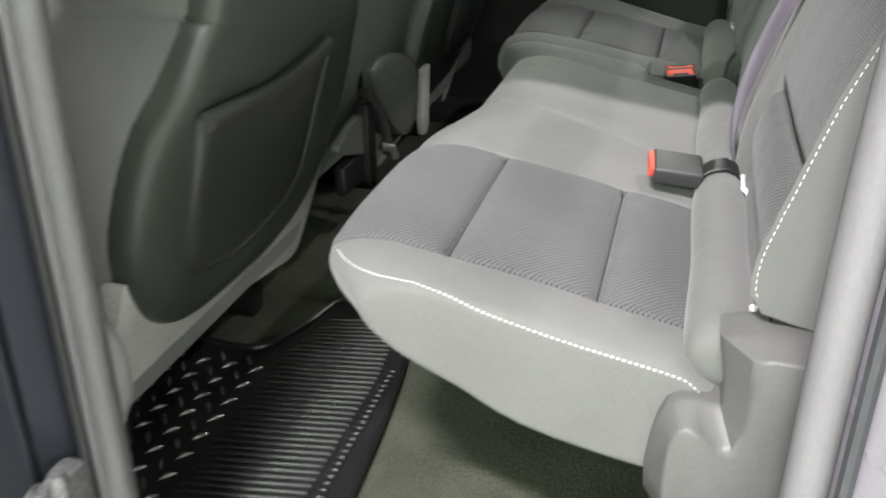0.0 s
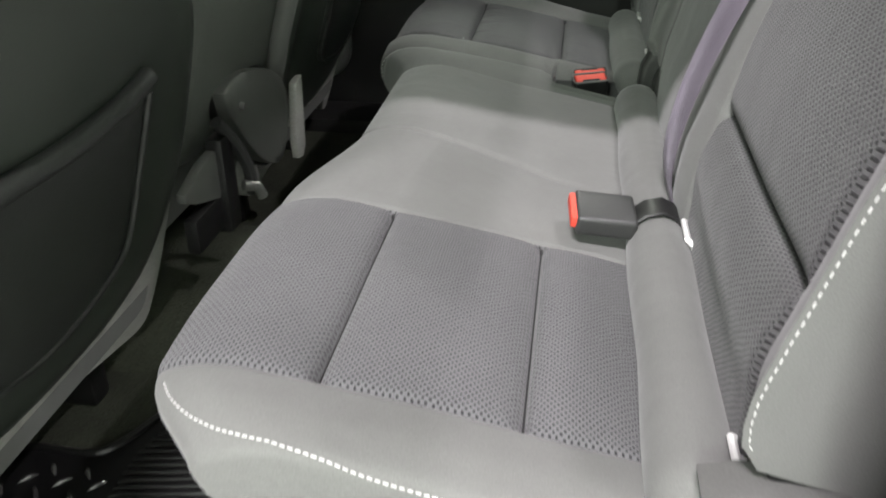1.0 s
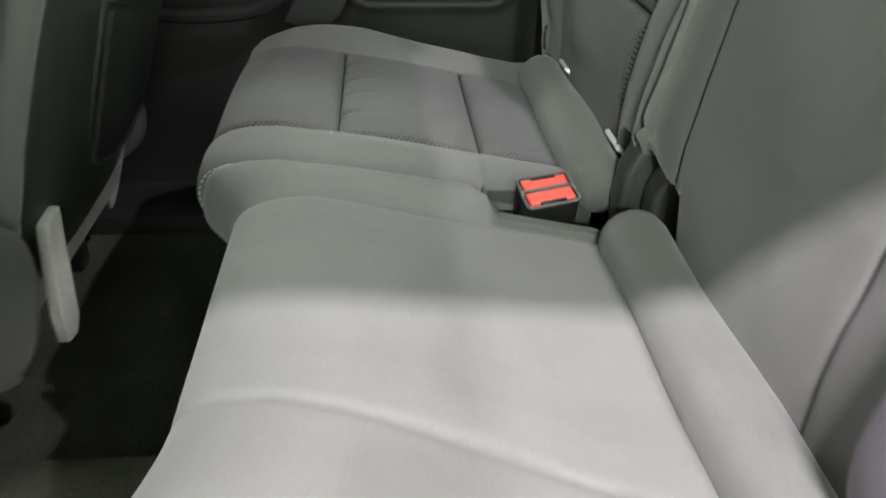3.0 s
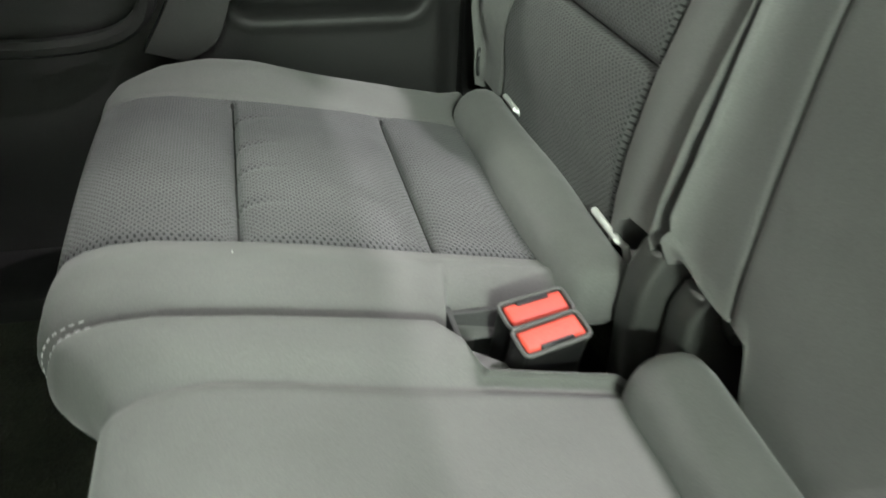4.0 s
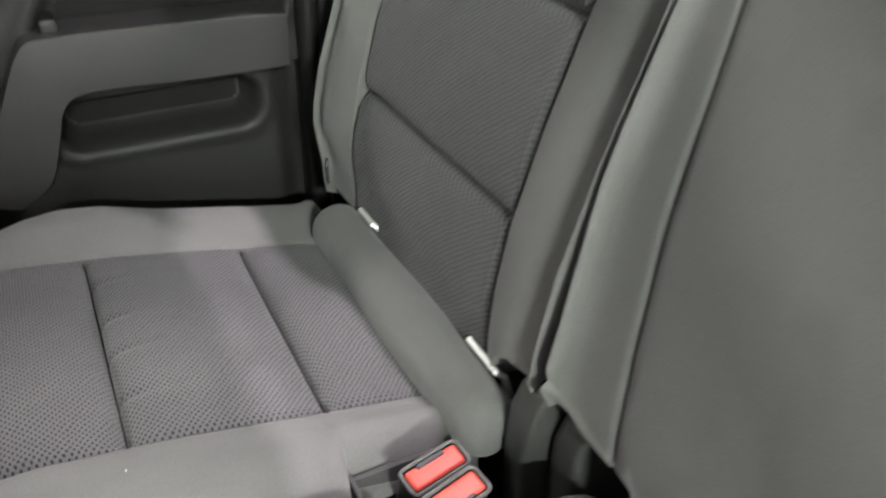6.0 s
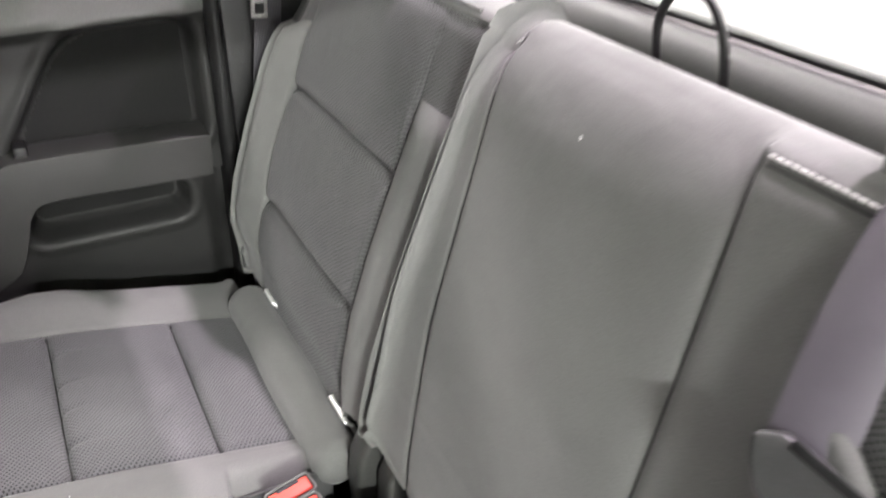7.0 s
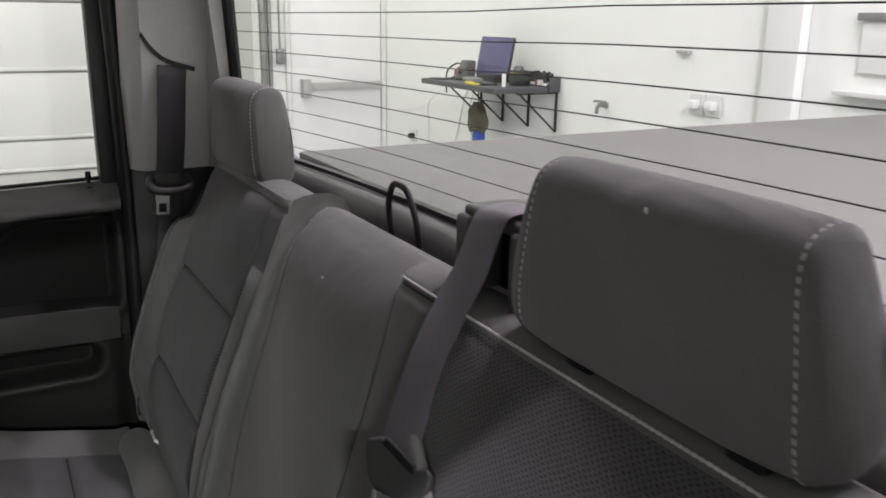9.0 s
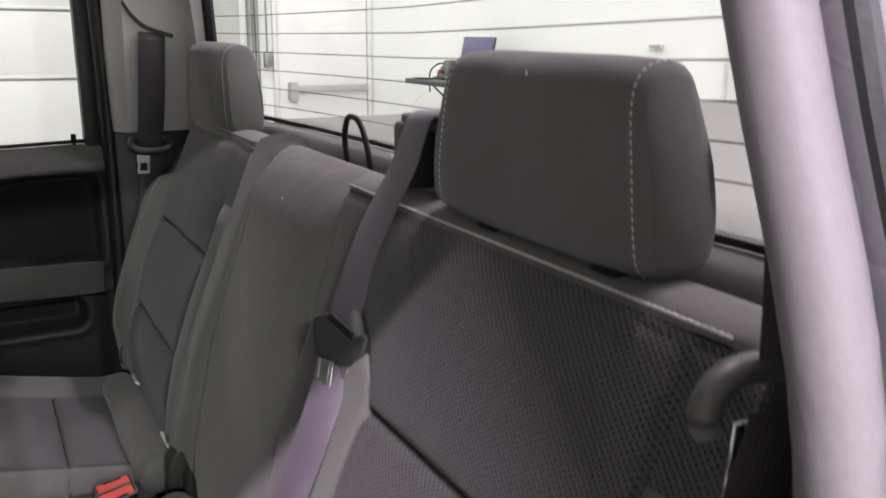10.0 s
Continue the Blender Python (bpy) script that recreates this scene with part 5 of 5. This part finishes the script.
pillar_belt((-0.03, 1), 0.1, 0.046, 0.042, -1.0, "dark shoulder belt parked on the pillar beside the open door")

# ---- rear pillars ----
for name, yi, yo, s in (("far_pillar", 1.535, 1.62, -1), ("near_pillar", -0.06, -0.13, 1)):
    pl = thing(name, (0.58, yi, 0.1), "light grey upper pillar trim above dark lower trim", "pillar trim", kind="structure")
    sl = 0.18 if s < 0 else 0.1
    rings = []
    for z in (0.845, 0.9, 1.0, 1.1, 1.2, 1.33):
        q = (z - 0.84) * (0.18 if s < 0 else 0.1) * s
        f = 0.0 if s < 0 else 0.055
        g = 0.022 + 0.14 * (z - 0.89) if s < 0 else 0.0
        rings.append([(0.478 + f, yo + q, z), (0.47 + f, (yi + yo) / 2 + q, z), (0.485 + f, yi + q, z), (0.5 + f, yi - 0.012 * -s + q, z), (0.62, yi + 0.005 * s + q, z), (0.672 - g, yi + 0.05 * s + q, z), (0.70 - g, yi + 0.05 * s + q, z), (0.72 - g, yo + q, z)])
    part("upper_trim", loft(bmesh.new(), rings), LTRIM, pl, "light grey plastic")
    part("lower_trim", boxed((0.475 if s < 0 else 0.53, min(yi, yo) + 0.012, 0.03), (0.74, max(yi, yo) - 0.012, 0.845), 0.01), BLACK, pl, "black lower trim")
    bm = ribbon(bmesh.new(), spline([(0.5, yi + (0.0125 + sl * 0.26) * s, 1.1), (0.518, yi + (0.0125 + sl * 0.234) * s, 1.074), (0.545, yi + (0.011 + sl * 0.212) * s, 1.052), (0.595, yi + (0.008 + sl * 0.196) * s, 1.036)], 4), Vector((0.001, 0, 0.0042)), 0.005)
    part("belt_slot", bm, BLACK, pl, "dark curved belt slot")

# ---- far rear door ----


def rrect(x, z, x0, z0, x1, z1, r):
    """Signed distance to a rounded rectangle, negative inside."""
    qx, qz = abs(x - (x0 + x1) / 2) - (x1 - x0) / 2 + r, abs(z - (z0 + z1) / 2) - (z1 - z0) / 2 + r
    return math.hypot(max(qx, 0), max(qz, 0)) + min(max(qx, qz), 0) - r


def upper_recess(x, z):
    """Signed distance to the upper recess: a rounded panel cut off by a slant."""
    a, b = rrect(x, z, 0.1, 0.555, 0.437, 0.756, 0.03), (0.62 * (z - 0.57) - (x - 0.135)) / 1.18
    h = max(0.05 - abs(a - b), 0.0)
    return max(a, b) + h * h / 0.2


def door_depth(x, z):
    """How far the door's inner face stands from its skin, in metres."""
    d = 0.0
    up = upper_recess(x, z)
    d -= 0.04 * sstep(0.006, -0.012, up) if up < 0.006 else 0
    d += 0.006 * bump(up, 0.012, 0.01)
    low = rrect(x, z, 0.143, 0.424, 0.395, 0.49, 0.028)
    d -= 0.06 * (1 - sstep(-0.012, 0.002, low))
    d += 0.005 * bump(low, 0.012, 0.009)
    d += 0.014 * sstep(0.74, 0.775, z) - 0.034 * sstep(0.778, 0.822, z)
    d -= 0.03 * sstep(0.3, 0.1, z) if z < 0.3 else 0
    d -= 0.025 * sstep(0.41, 0.45, x) * (z < 0.5)
    return d


dr = thing("rear_door", (0.1, 1.6, 0.1), "closed far rear door with armrest, pull recess and pocket", "car door")
xs = np.concatenate([np.arange(-0.5, 0.0, 0.03), np.arange(0.0, 0.462, 0.0045)])
zs = np.concatenate([np.arange(0.06, 0.38, 0.02), np.arange(0.38, 0.82, 0.0045)])
spots = [[Vector((float(x), 1.585 - 0.05 * (z - 0.5) * (z < 0.5) - door_depth(float(x), float(z)), float(z) + 0.03 * (float(x) - 0.4) * sstep(0.7, 0.82, float(z)))) for z in zs] for x in xs]


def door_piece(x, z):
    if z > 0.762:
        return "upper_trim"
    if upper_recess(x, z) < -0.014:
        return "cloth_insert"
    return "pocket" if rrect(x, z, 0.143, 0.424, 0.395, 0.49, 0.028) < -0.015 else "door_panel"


pieces, seen = {}, {}
for i in range(len(xs) - 1):
    for j in range(len(zs) - 1):
        name = door_piece(float(xs[i] + xs[i + 1]) / 2, float(zs[j] + zs[j + 1]) / 2)
        bm = pieces.setdefault(name, bmesh.new())
        for key in ((i, j), (i + 1, j), (i + 1, j + 1), (i, j + 1)):
            if (name, key) not in seen:
                seen[name, key] = bm.verts.new(spots[key[0]][key[1]])
        bm.faces.new([seen[name, key] for key in ((i, j), (i + 1, j), (i + 1, j + 1), (i, j + 1))])
for bm in (pieces["door_panel"], pieces["upper_trim"]):
    rim = [e for e in bm.edges if len(e.link_faces) == 1 and (max(v.co.x for v in e.verts) < -0.49 or min(v.co.x for v in e.verts) > 0.452 or max(v.co.z for v in e.verts) < 0.07 or min(v.co.z for v in e.verts) > 0.78)]
    ext = bmesh.ops.extrude_edge_only(bm, edges=rim)["geom"]
    for v in (g for g in ext if isinstance(g, bmesh.types.BMVert)):
        v.co.y = 1.66
part("upper_trim", pieces["upper_trim"], TRIM, dr, "grey upper ledge under the glass", 50)
bm = pieces["door_panel"]
part("door_panel", bm, DTRIM, dr, "dark grey moulded door lining", 50)
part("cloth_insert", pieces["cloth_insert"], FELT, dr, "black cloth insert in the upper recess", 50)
# the shade under the armrest is put into the pocket's colour
part("pocket", pieces["pocket"], FELT, dr, "pocket recess, coloured black for its shade", 50)
bar = spline([(0.03, 0.4, 0), (0.065, 0.46, 0), (0.1, 0.535, 0), (0.125, 0.578, 0), (0.16, 0.586, 0), (0.3, 0.584, 0), (0.42, 0.579, 0), (0.431, 0.57, 0), (0.429, 0.52, 0), (0.42, 0.511, 0), (0.3, 0.513, 0), (0.185, 0.516, 0), (0.155, 0.5, 0), (0.142, 0.465, 0), (0.12, 0.41, 0), (0.08, 0.385, 0)], 3)
part("armrest", plate([(p.x, p.y) for p in bar], "y", 1.538, 1.61, 0.007, 3), ARMREST, dr, "dark grey padded armrest", 50)
part("armrest_seam", tube(bmesh.new(), [(p.x, 1.5395, p.y - 0.012) for p in bar[15:19]], 0.0012, 6), DARKTHREAD, dr)
pts = [(-0.5, 1.61, 0.795), (0.0, 1.61, 0.81), (0.44, 1.612, 0.823)]
part("window_seal", tube(bmesh.new(), pts, 0.004, 8), BLACK, dr, "black seal under the glass")
part("pull_lining", boxed((0.15, 1.56, 0.565), (0.17, 1.6, 0.6), 0.005), BLACK, dr)
part("lock_knob", tube(bmesh.new(), [(0.404, 1.606, 0.8), (0.404, 1.606, 0.818), (0.404, 1.606, 0.824), (0.404, 1.606, 0.838)], [0.004, 0.004, 0.006, 0.005], 10), BLACK, dr, "black lock knob")
part("knob_collar", tube(bmesh.new(), [(0.404, 1.606, 0.798), (0.404, 1.606, 0.809)], [0.015, 0.01], 14), DTRIM, dr)
dp = part("glass", boxed((-0.5, 1.63, 0.78), (0.43, 1.634, 1.33)), GLASS, dr, "clear door glass")
dp.visible_shadow = False
bm = boxed((0.425, 1.6, 0.8), (0.462, 1.645, 1.36), 0.006)
part("window_post", bm, BLACK, dr, "black window post")
part("window_rail", boxed((-0.5, 1.6, 1.31), (0.46, 1.645, 1.37), 0.006), BLACK, dr)
part("skin", boxed((-0.5, 1.66, -0.1), (0.46, 1.68, 0.8), 0.004), PAINT, dr, "painted outer skin")
tube_pts = [(0.462, 1.565, 0.05), (0.466, 1.572, 0.4), (0.47, 1.575, 0.8), (0.465, 1.56, 1.05), (0.455, 1.545, 1.33)]
ds = thing("far_door_seal", (0.465, 1.57, 0.05), "black rubber seal along the far door opening", "door seal", kind="structure")
part("seal", tube(bmesh.new(), spline(tube_pts, 5), 0.016, 10), BLACK, ds)
fp = thing("front_pillars", (-0.58, 0.72, 0.0), "dark centre pillar trim between the doors", "pillar trim", kind="structure")
part("far_centre_pillar", boxed((-0.66, 1.52, 0.0), (-0.5, 1.66, 1.36), 0.03), DTRIM, fp)
cb = thing("cup_recess_trim", (-0.05, 1.57, 0.4), "curved dark trim at the front of the door lining", "door trim")
part("trim", tube(bmesh.new(), spline([(-0.3, 1.56, 0.42), (-0.1, 1.556, 0.405), (0.02, 1.555, 0.43), (0.06, 1.556, 0.52)], 6), 0.012, 8), DTRIM, cb)

# ---- front seats ----


def front_seat(flip, label):
    def mir(bm):
        if flip:
            bmesh.ops.scale(bm, verts=bm.verts, vec=(1, -1, 1))
            bmesh.ops.translate(bm, verts=bm.verts, vec=(0, 1.45, 0))
        return bm

    cy = 1.2 if flip else 0.25
    th = thing("front_seat", (-0.4, cy, 0.04), label, "car seat", "front seats")

    def on(y, z, off=0.0):
        return Vector((-0.13 + 0.3 * (z - 0.52) + off, y, z))

    def outline(g):
        base = [(0.085, 0.98), (0.08, 0.66), (0.068, 0.62), (0.035, 0.572), (-0.004, 0.525), (-0.022, 0.46), (-0.02, 0.4), (0.006, 0.335), (0.055, 0.27), (0.13, 0.232), (0.3, 0.222), (0.42, 0.24), (0.48, 0.28), (0.52, 0.36), (0.525, 0.45), (0.508, 0.56), (0.47, 0.62), (0.455, 0.68), (0.45, 0.98), (0.4, 1.0), (0.12, 1.0)]
        return [(0.25 + (y - 0.25) * g, 0.55 + (z - 0.55) * (1 - (1 - g) * 0.6)) for y, z in base]

    rings = []
    for g, off in ((0.98, -0.09), (1.0, -0.03), (1.0, -0.012), (0.985, 0.0), (0.95, 0.008), (0.88, 0.012), (0.7, 0.016), (0.4, 0.018)):
        ol = spline([(y, z, 0) for y, z in outline(g)] + [(*outline(g)[0], 0)], 4)[:-1]
        rings.append([on(p.x, p.y, off + 0.006 * bump(p.x, 0.045, 0.02)) for p in ol])
    part("back_shell", mir(loft(bmesh.new(), rings)), SHELL, th, "dark glossy plastic back shell", 60)
    rings = []
    for g, off in ((0.9, -0.26), (1.0, -0.22), (1.04, -0.16), (1.04, -0.08), (1.015, -0.035), (0.98, -0.02)):
        ol = spline([(y, z, 0) for y, z in outline(g)] + [(*outline(g)[0], 0)], 3)[:-1]
        rings.append([on(p.x, p.y, off) for p in ol])
    part("backrest", mir(loft(bmesh.new(), rings)), CLOTH, th, "grey cloth backrest side", 60)
    if flip:
        edge = spline([on(y, z, -0.004) for y, z in ((0.49, 0.98), (0.495, 0.7), (0.515, 0.62), (0.54, 0.54), (0.548, 0.45), (0.54, 0.36), (0.51, 0.295))], 5)
        part("side_bolster", mir(tube(bmesh.new(), edge, 0.018, 10)), CLOTH, th, "grey cloth bolster edge")
    # map pocket
    po = [(0.048, 0.532), (0.12, 0.528), (0.207, 0.525), (0.29, 0.532), (0.345, 0.545), (0.352, 0.52), (0.35, 0.46), (0.347, 0.4), (0.34, 0.352), (0.31, 0.328), (0.26, 0.314), (0.2, 0.307), (0.12, 0.312), (0.08, 0.325), (0.06, 0.36), (0.052, 0.45)]
    rings = []
    for g, off in ((1.0, 0.004), (1.0, 0.02), (0.97, 0.026), (0.9, 0.028), (0.6, 0.032)):
        rings.append([on(0.2 + (y - 0.2) * g, 0.42 + (z - 0.42) * g, off) for y, z in po])
    pk = part("map_pocket", mir(loft(bmesh.new(), rings)), POCKET, th, "dark vinyl map pocket", 60)
    rim = spline([on(y, z + 0.002, 0.026) for y, z in ((0.05, 0.527), (0.12, 0.523), (0.207, 0.52), (0.29, 0.527), (0.33, 0.535), (0.348, 0.541))], 5)
    part("pocket_rim", mir(tube(bmesh.new(), rim, 0.011, 10)), POCKET, pk)
    seam = spline([on(y, z, 0.028) for y, z in ((0.352, 0.525), (0.35, 0.46), (0.347, 0.4), (0.338, 0.352), (0.3, 0.328), (0.24, 0.315), (0.17, 0.314), (0.1, 0.33))], 5)
    part("pocket_seam", mir(tube(bmesh.new(), seam, 0.0035, 8)), POCKET, pk)
    # felt skirt under the shell
    sk = [(-0.01, 0.36), (-0.024, 0.2), (-0.014, 0.128), (0.018, 0.126), (0.046, 0.178), (0.12, 0.195), (0.3, 0.165), (0.42, 0.14), (0.5, 0.125), (0.53, 0.15), (0.545, 0.25), (0.53, 0.34), (0.4, 0.28), (0.2, 0.27)]
    ol = [(p.x, p.y) for p in spline([(y, z, 0) for y, z in sk] + [(*sk[0], 0)], 4)[:-1]]
    rings = [[on(y, z, off) for y, z in ol] for off in (-0.04, -0.016, -0.012)]
    part("skirt", mir(loft(bmesh.new(), rings)), SKIRT, th, "pale grey felt skirt")
    if flip:
        part("skirt_tab", mir(plate([(y, z) for y, z in ((0.452, 0.345), (0.49, 0.34), (0.51, 0.24), (0.505, 0.205), (0.48, 0.2), (0.465, 0.215))], "x", -0.172, -0.158, 0.003)), SKIRT, th, "pale felt tab")
    # cushion and side cover
    rings = []
    for x, g in ((-0.75, 0.9), (-0.7, 1), (-0.45, 1), (-0.28, 1), (-0.24, 0.94)):
        rings.append([(x, 0.25 + (y - 0.25) * g, 0.3 + (z - 0.3) * g) for y, z in rounded(-0.03, 0.16, 0.53, 0.4, 0.05)])
    part("cushion", mir(loft(bmesh.new(), rings)), CLOTH, th)
    part("side_cover", mir(plate(rounded(-0.66, 0.18, -0.2 if flip else -0.179, 0.357, 0.075, 8), "y", -0.07, -0.03, 0.02, 4)), TRIM if flip else SIDETRIM, th, "grey plastic side cover")
    for yy in (0.06, 0.44):
        part("seat_rail", mir(boxed((-0.75, yy - 0.02, 0.04), (-0.3, yy + 0.02, 0.2), 0.008)), BLACK, th)
    return th


front_seat(False, "grey front seat with a dark plastic back and map pocket")
front_seat(True, "far front seat with a dark plastic back and map pocket")

# middle front seat, its hinge and bracket
ms = thing("middle_front_seat", (-0.3, 0.73, 0.04), "narrow middle front seat with a rounded hinge cover", "car seat", "front seats")
rings = []
for g, off in ((0.9, -0.16), (1, -0.13), (1, -0.03), (0.97, -0.01), (0.85, 0.0)):
    rings.append([(-0.17 + 0.25 * (z - 0.4) + off, 0.735 + (y - 0.735) * g, 0.64 + (z - 0.64) * g) for y, z in rounded(0.555, 0.33, 0.915, 0.95, 0.05)])
part("backrest", loft(bmesh.new(), rings), VINYL, ms, "dark grey-green vinyl back", 60)
part("cushion", boxed((-0.7, 0.56, 0.2), (-0.26, 0.91, 0.36), 0.04, 3), CLOTH, ms)
dsh = spline([(0.655, 0.42, 0), (0.7, 0.43, 0), (0.76, 0.425, 0), (0.83, 0.405, 0), (0.885, 0.375, 0), (0.907, 0.335, 0), (0.9, 0.29, 0), (0.868, 0.25, 0), (0.83, 0.245, 0), (0.77, 0.275, 0), (0.71, 0.33, 0), (0.665, 0.385, 0)], 4)
rings = []
for g, x in ((0.99, -0.185), (1, -0.162), (1, -0.159), (0.985, -0.156), (0.8, -0.154)):
    rings.append([(x, 0.78 + (p.x - 0.78) * g, 0.34 + (p.y - 0.34) * g) for p in dsh])
# enlarged black outline that paints the shaded gap round the hinge cover
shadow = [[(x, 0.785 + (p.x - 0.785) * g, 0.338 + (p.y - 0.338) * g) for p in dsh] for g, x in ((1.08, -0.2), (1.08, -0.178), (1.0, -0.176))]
part("hinge_gap_shade", loft(bmesh.new(), shadow), BLACK, ms, "black sheet for the shaded gap round the hinge cover", 60)
hc = part("hinge_cover", loft(bmesh.new(), rings), HINGECAP, ms, "rounded grey hinge cover", 60)
part("bolt", tube(bmesh.new(), [(-0.156, 0.7, 0.388), (-0.148, 0.7, 0.388)], [0.008, 0.005], 10), TRIM, hc)
bm = plate([(0.485, 0.345), (0.545, 0.362), (0.606, 0.366), (0.612, 0.35), (0.603, 0.292), (0.59, 0.293), (0.515, 0.318), (0.485, 0.333)], "x", -0.165, -0.15, 0.004)
part("bracket", bm, HINGECAP, ms, "pressed pale metal seat bracket")
bm = boxed((-0.165, 0.585, 0.24), (-0.14, 0.625, 0.38), 0.006)
box(bm, (-0.17, 0.5, 0.25), (-0.15, 0.6, 0.3), 0.006)
part("bracket_frame", bm, BLACK, ms, "black steel frame")
bm = tube(bmesh.new(), spline([(-0.15, 0.6, 0.4), (-0.14, 0.63, 0.36), (-0.135, 0.655, 0.31), (-0.135, 0.66, 0.27)], 4), 0.009, 8)
part("lever", bm, BUCKLE, ms, "dark metal lever")
part("spring_end", tube(bmesh.new(), [(-0.14, 0.64, 0.29), (-0.125, 0.655, 0.283), (-0.12, 0.66, 0.265)], 0.008, 10), DSTEEL, ms)
bm = boxed((-0.6, 0.545, 0.12), (-0.28, 0.57, 0.16), 0.006)
box(bm, (-0.34, 0.545, 0.04), (-0.3, 0.57, 0.16), 0.006)
box(bm, (-0.6, 0.545, 0.05), (-0.55, 0.57, 0.14), 0.006)
part("foot_frame", bm, BLACK, ms)

# ---- rubber mat ----
mt = thing("floor_mat", (-0.15, 0.2, 0.04), "black rubber floor mat with ribs and raised tread marks", "floor mat")
ol = [(p.x, p.y) for p in spline([(0.025, -0.11, 0), (0.02, 0.08, 0), (0.0, 0.3, 0), (-0.03, 0.42, 0), (-0.12, 0.5, 0), (-0.172, 0.494, 0), (-0.196, 0.412, 0), (-0.228, 0.342, 0), (-0.262, 0.322, 0), (-0.34, 0.324, 0), (-0.44, 0.318, 0), (-0.46, 0.2, 0), (-0.46, -0.11, 0)], 4)]
part("base", plate(ol, "z", 0.04, 0.05, 0.002, 1), RUBBER, mt)
edge = tube(bmesh.new(), [(x, y, 0.052) for x, y in ol], 0.006, 8)
part("raised_edge", edge, RUBBER, mt)
y = -0.1
while y < 0.47:
    x1 = -0.032 - 0.09 * max(0, y - 0.3)
    x0 = -0.195 + 0.25 * max(0, y - 0.36)
    if x1 - x0 > 0.02:
        part("rib", tube(bmesh.new(), [(x0, y - 0.03, 0.051), (x0 + 0.01, y - 0.027, 0.0525), (x1 - 0.006, y + 0.0, 0.0525), (x1, y + 0.002, 0.051)], 0.0036, 8), RUBBER, mt)
    y += 0.0125
for i in range(10):
    for j in range(11):
        x, y = -0.218 - 0.0227 * i, -0.091 + 0.0403 * j + (0.02 if i % 2 else 0)
        if y > 0.315 - 0.2 * max(0, -0.2 - x) or x < -0.44:
            continue
        a = radians(130 if i % 2 else 48)
        dx, dy = math.cos(a) * 0.0125, math.sin(a) * 0.0125
        bm = tube(bmesh.new(), [(x - dx, y - dy, 0.0497), (x - dx * 0.5, y - dy * 0.5, 0.0518), (x, y, 0.0526), (x + dx * 0.5, y + dy * 0.5, 0.0518), (x + dx, y + dy, 0.0497)], [0.0008, 0.0026, 0.0034, 0.0026, 0.0008], 8)
        part("tread_mark", bm, TREAD, mt)
y = -0.1
while y < 0.33:
    part("edge_tooth", boxed((-0.024, y - 0.0035, 0.05), (-0.008, y + 0.0035, 0.0545), 0.0015, 1), RUBBER, mt)
    y += 0.0125

# lint on the cloth
for lx, ly, lz, r in ((0.6, 0.262, 1.02, 0.0016), (0.571, 0.772, 0.835, 0.0013), (0.13, 1.02, 0.414, 0.001)):
    bm = bmesh.new()
    bmesh.ops.create_icosphere(bm, subdivisions=1, radius=r, matrix=pose(lx, ly, lz) @ Matrix.Diagonal((0.7, 0.8, 1.6, 1)))
    solid("lint", bm, THREAD, "tiny white speck of lint on the cloth", "lint", "lint specks")
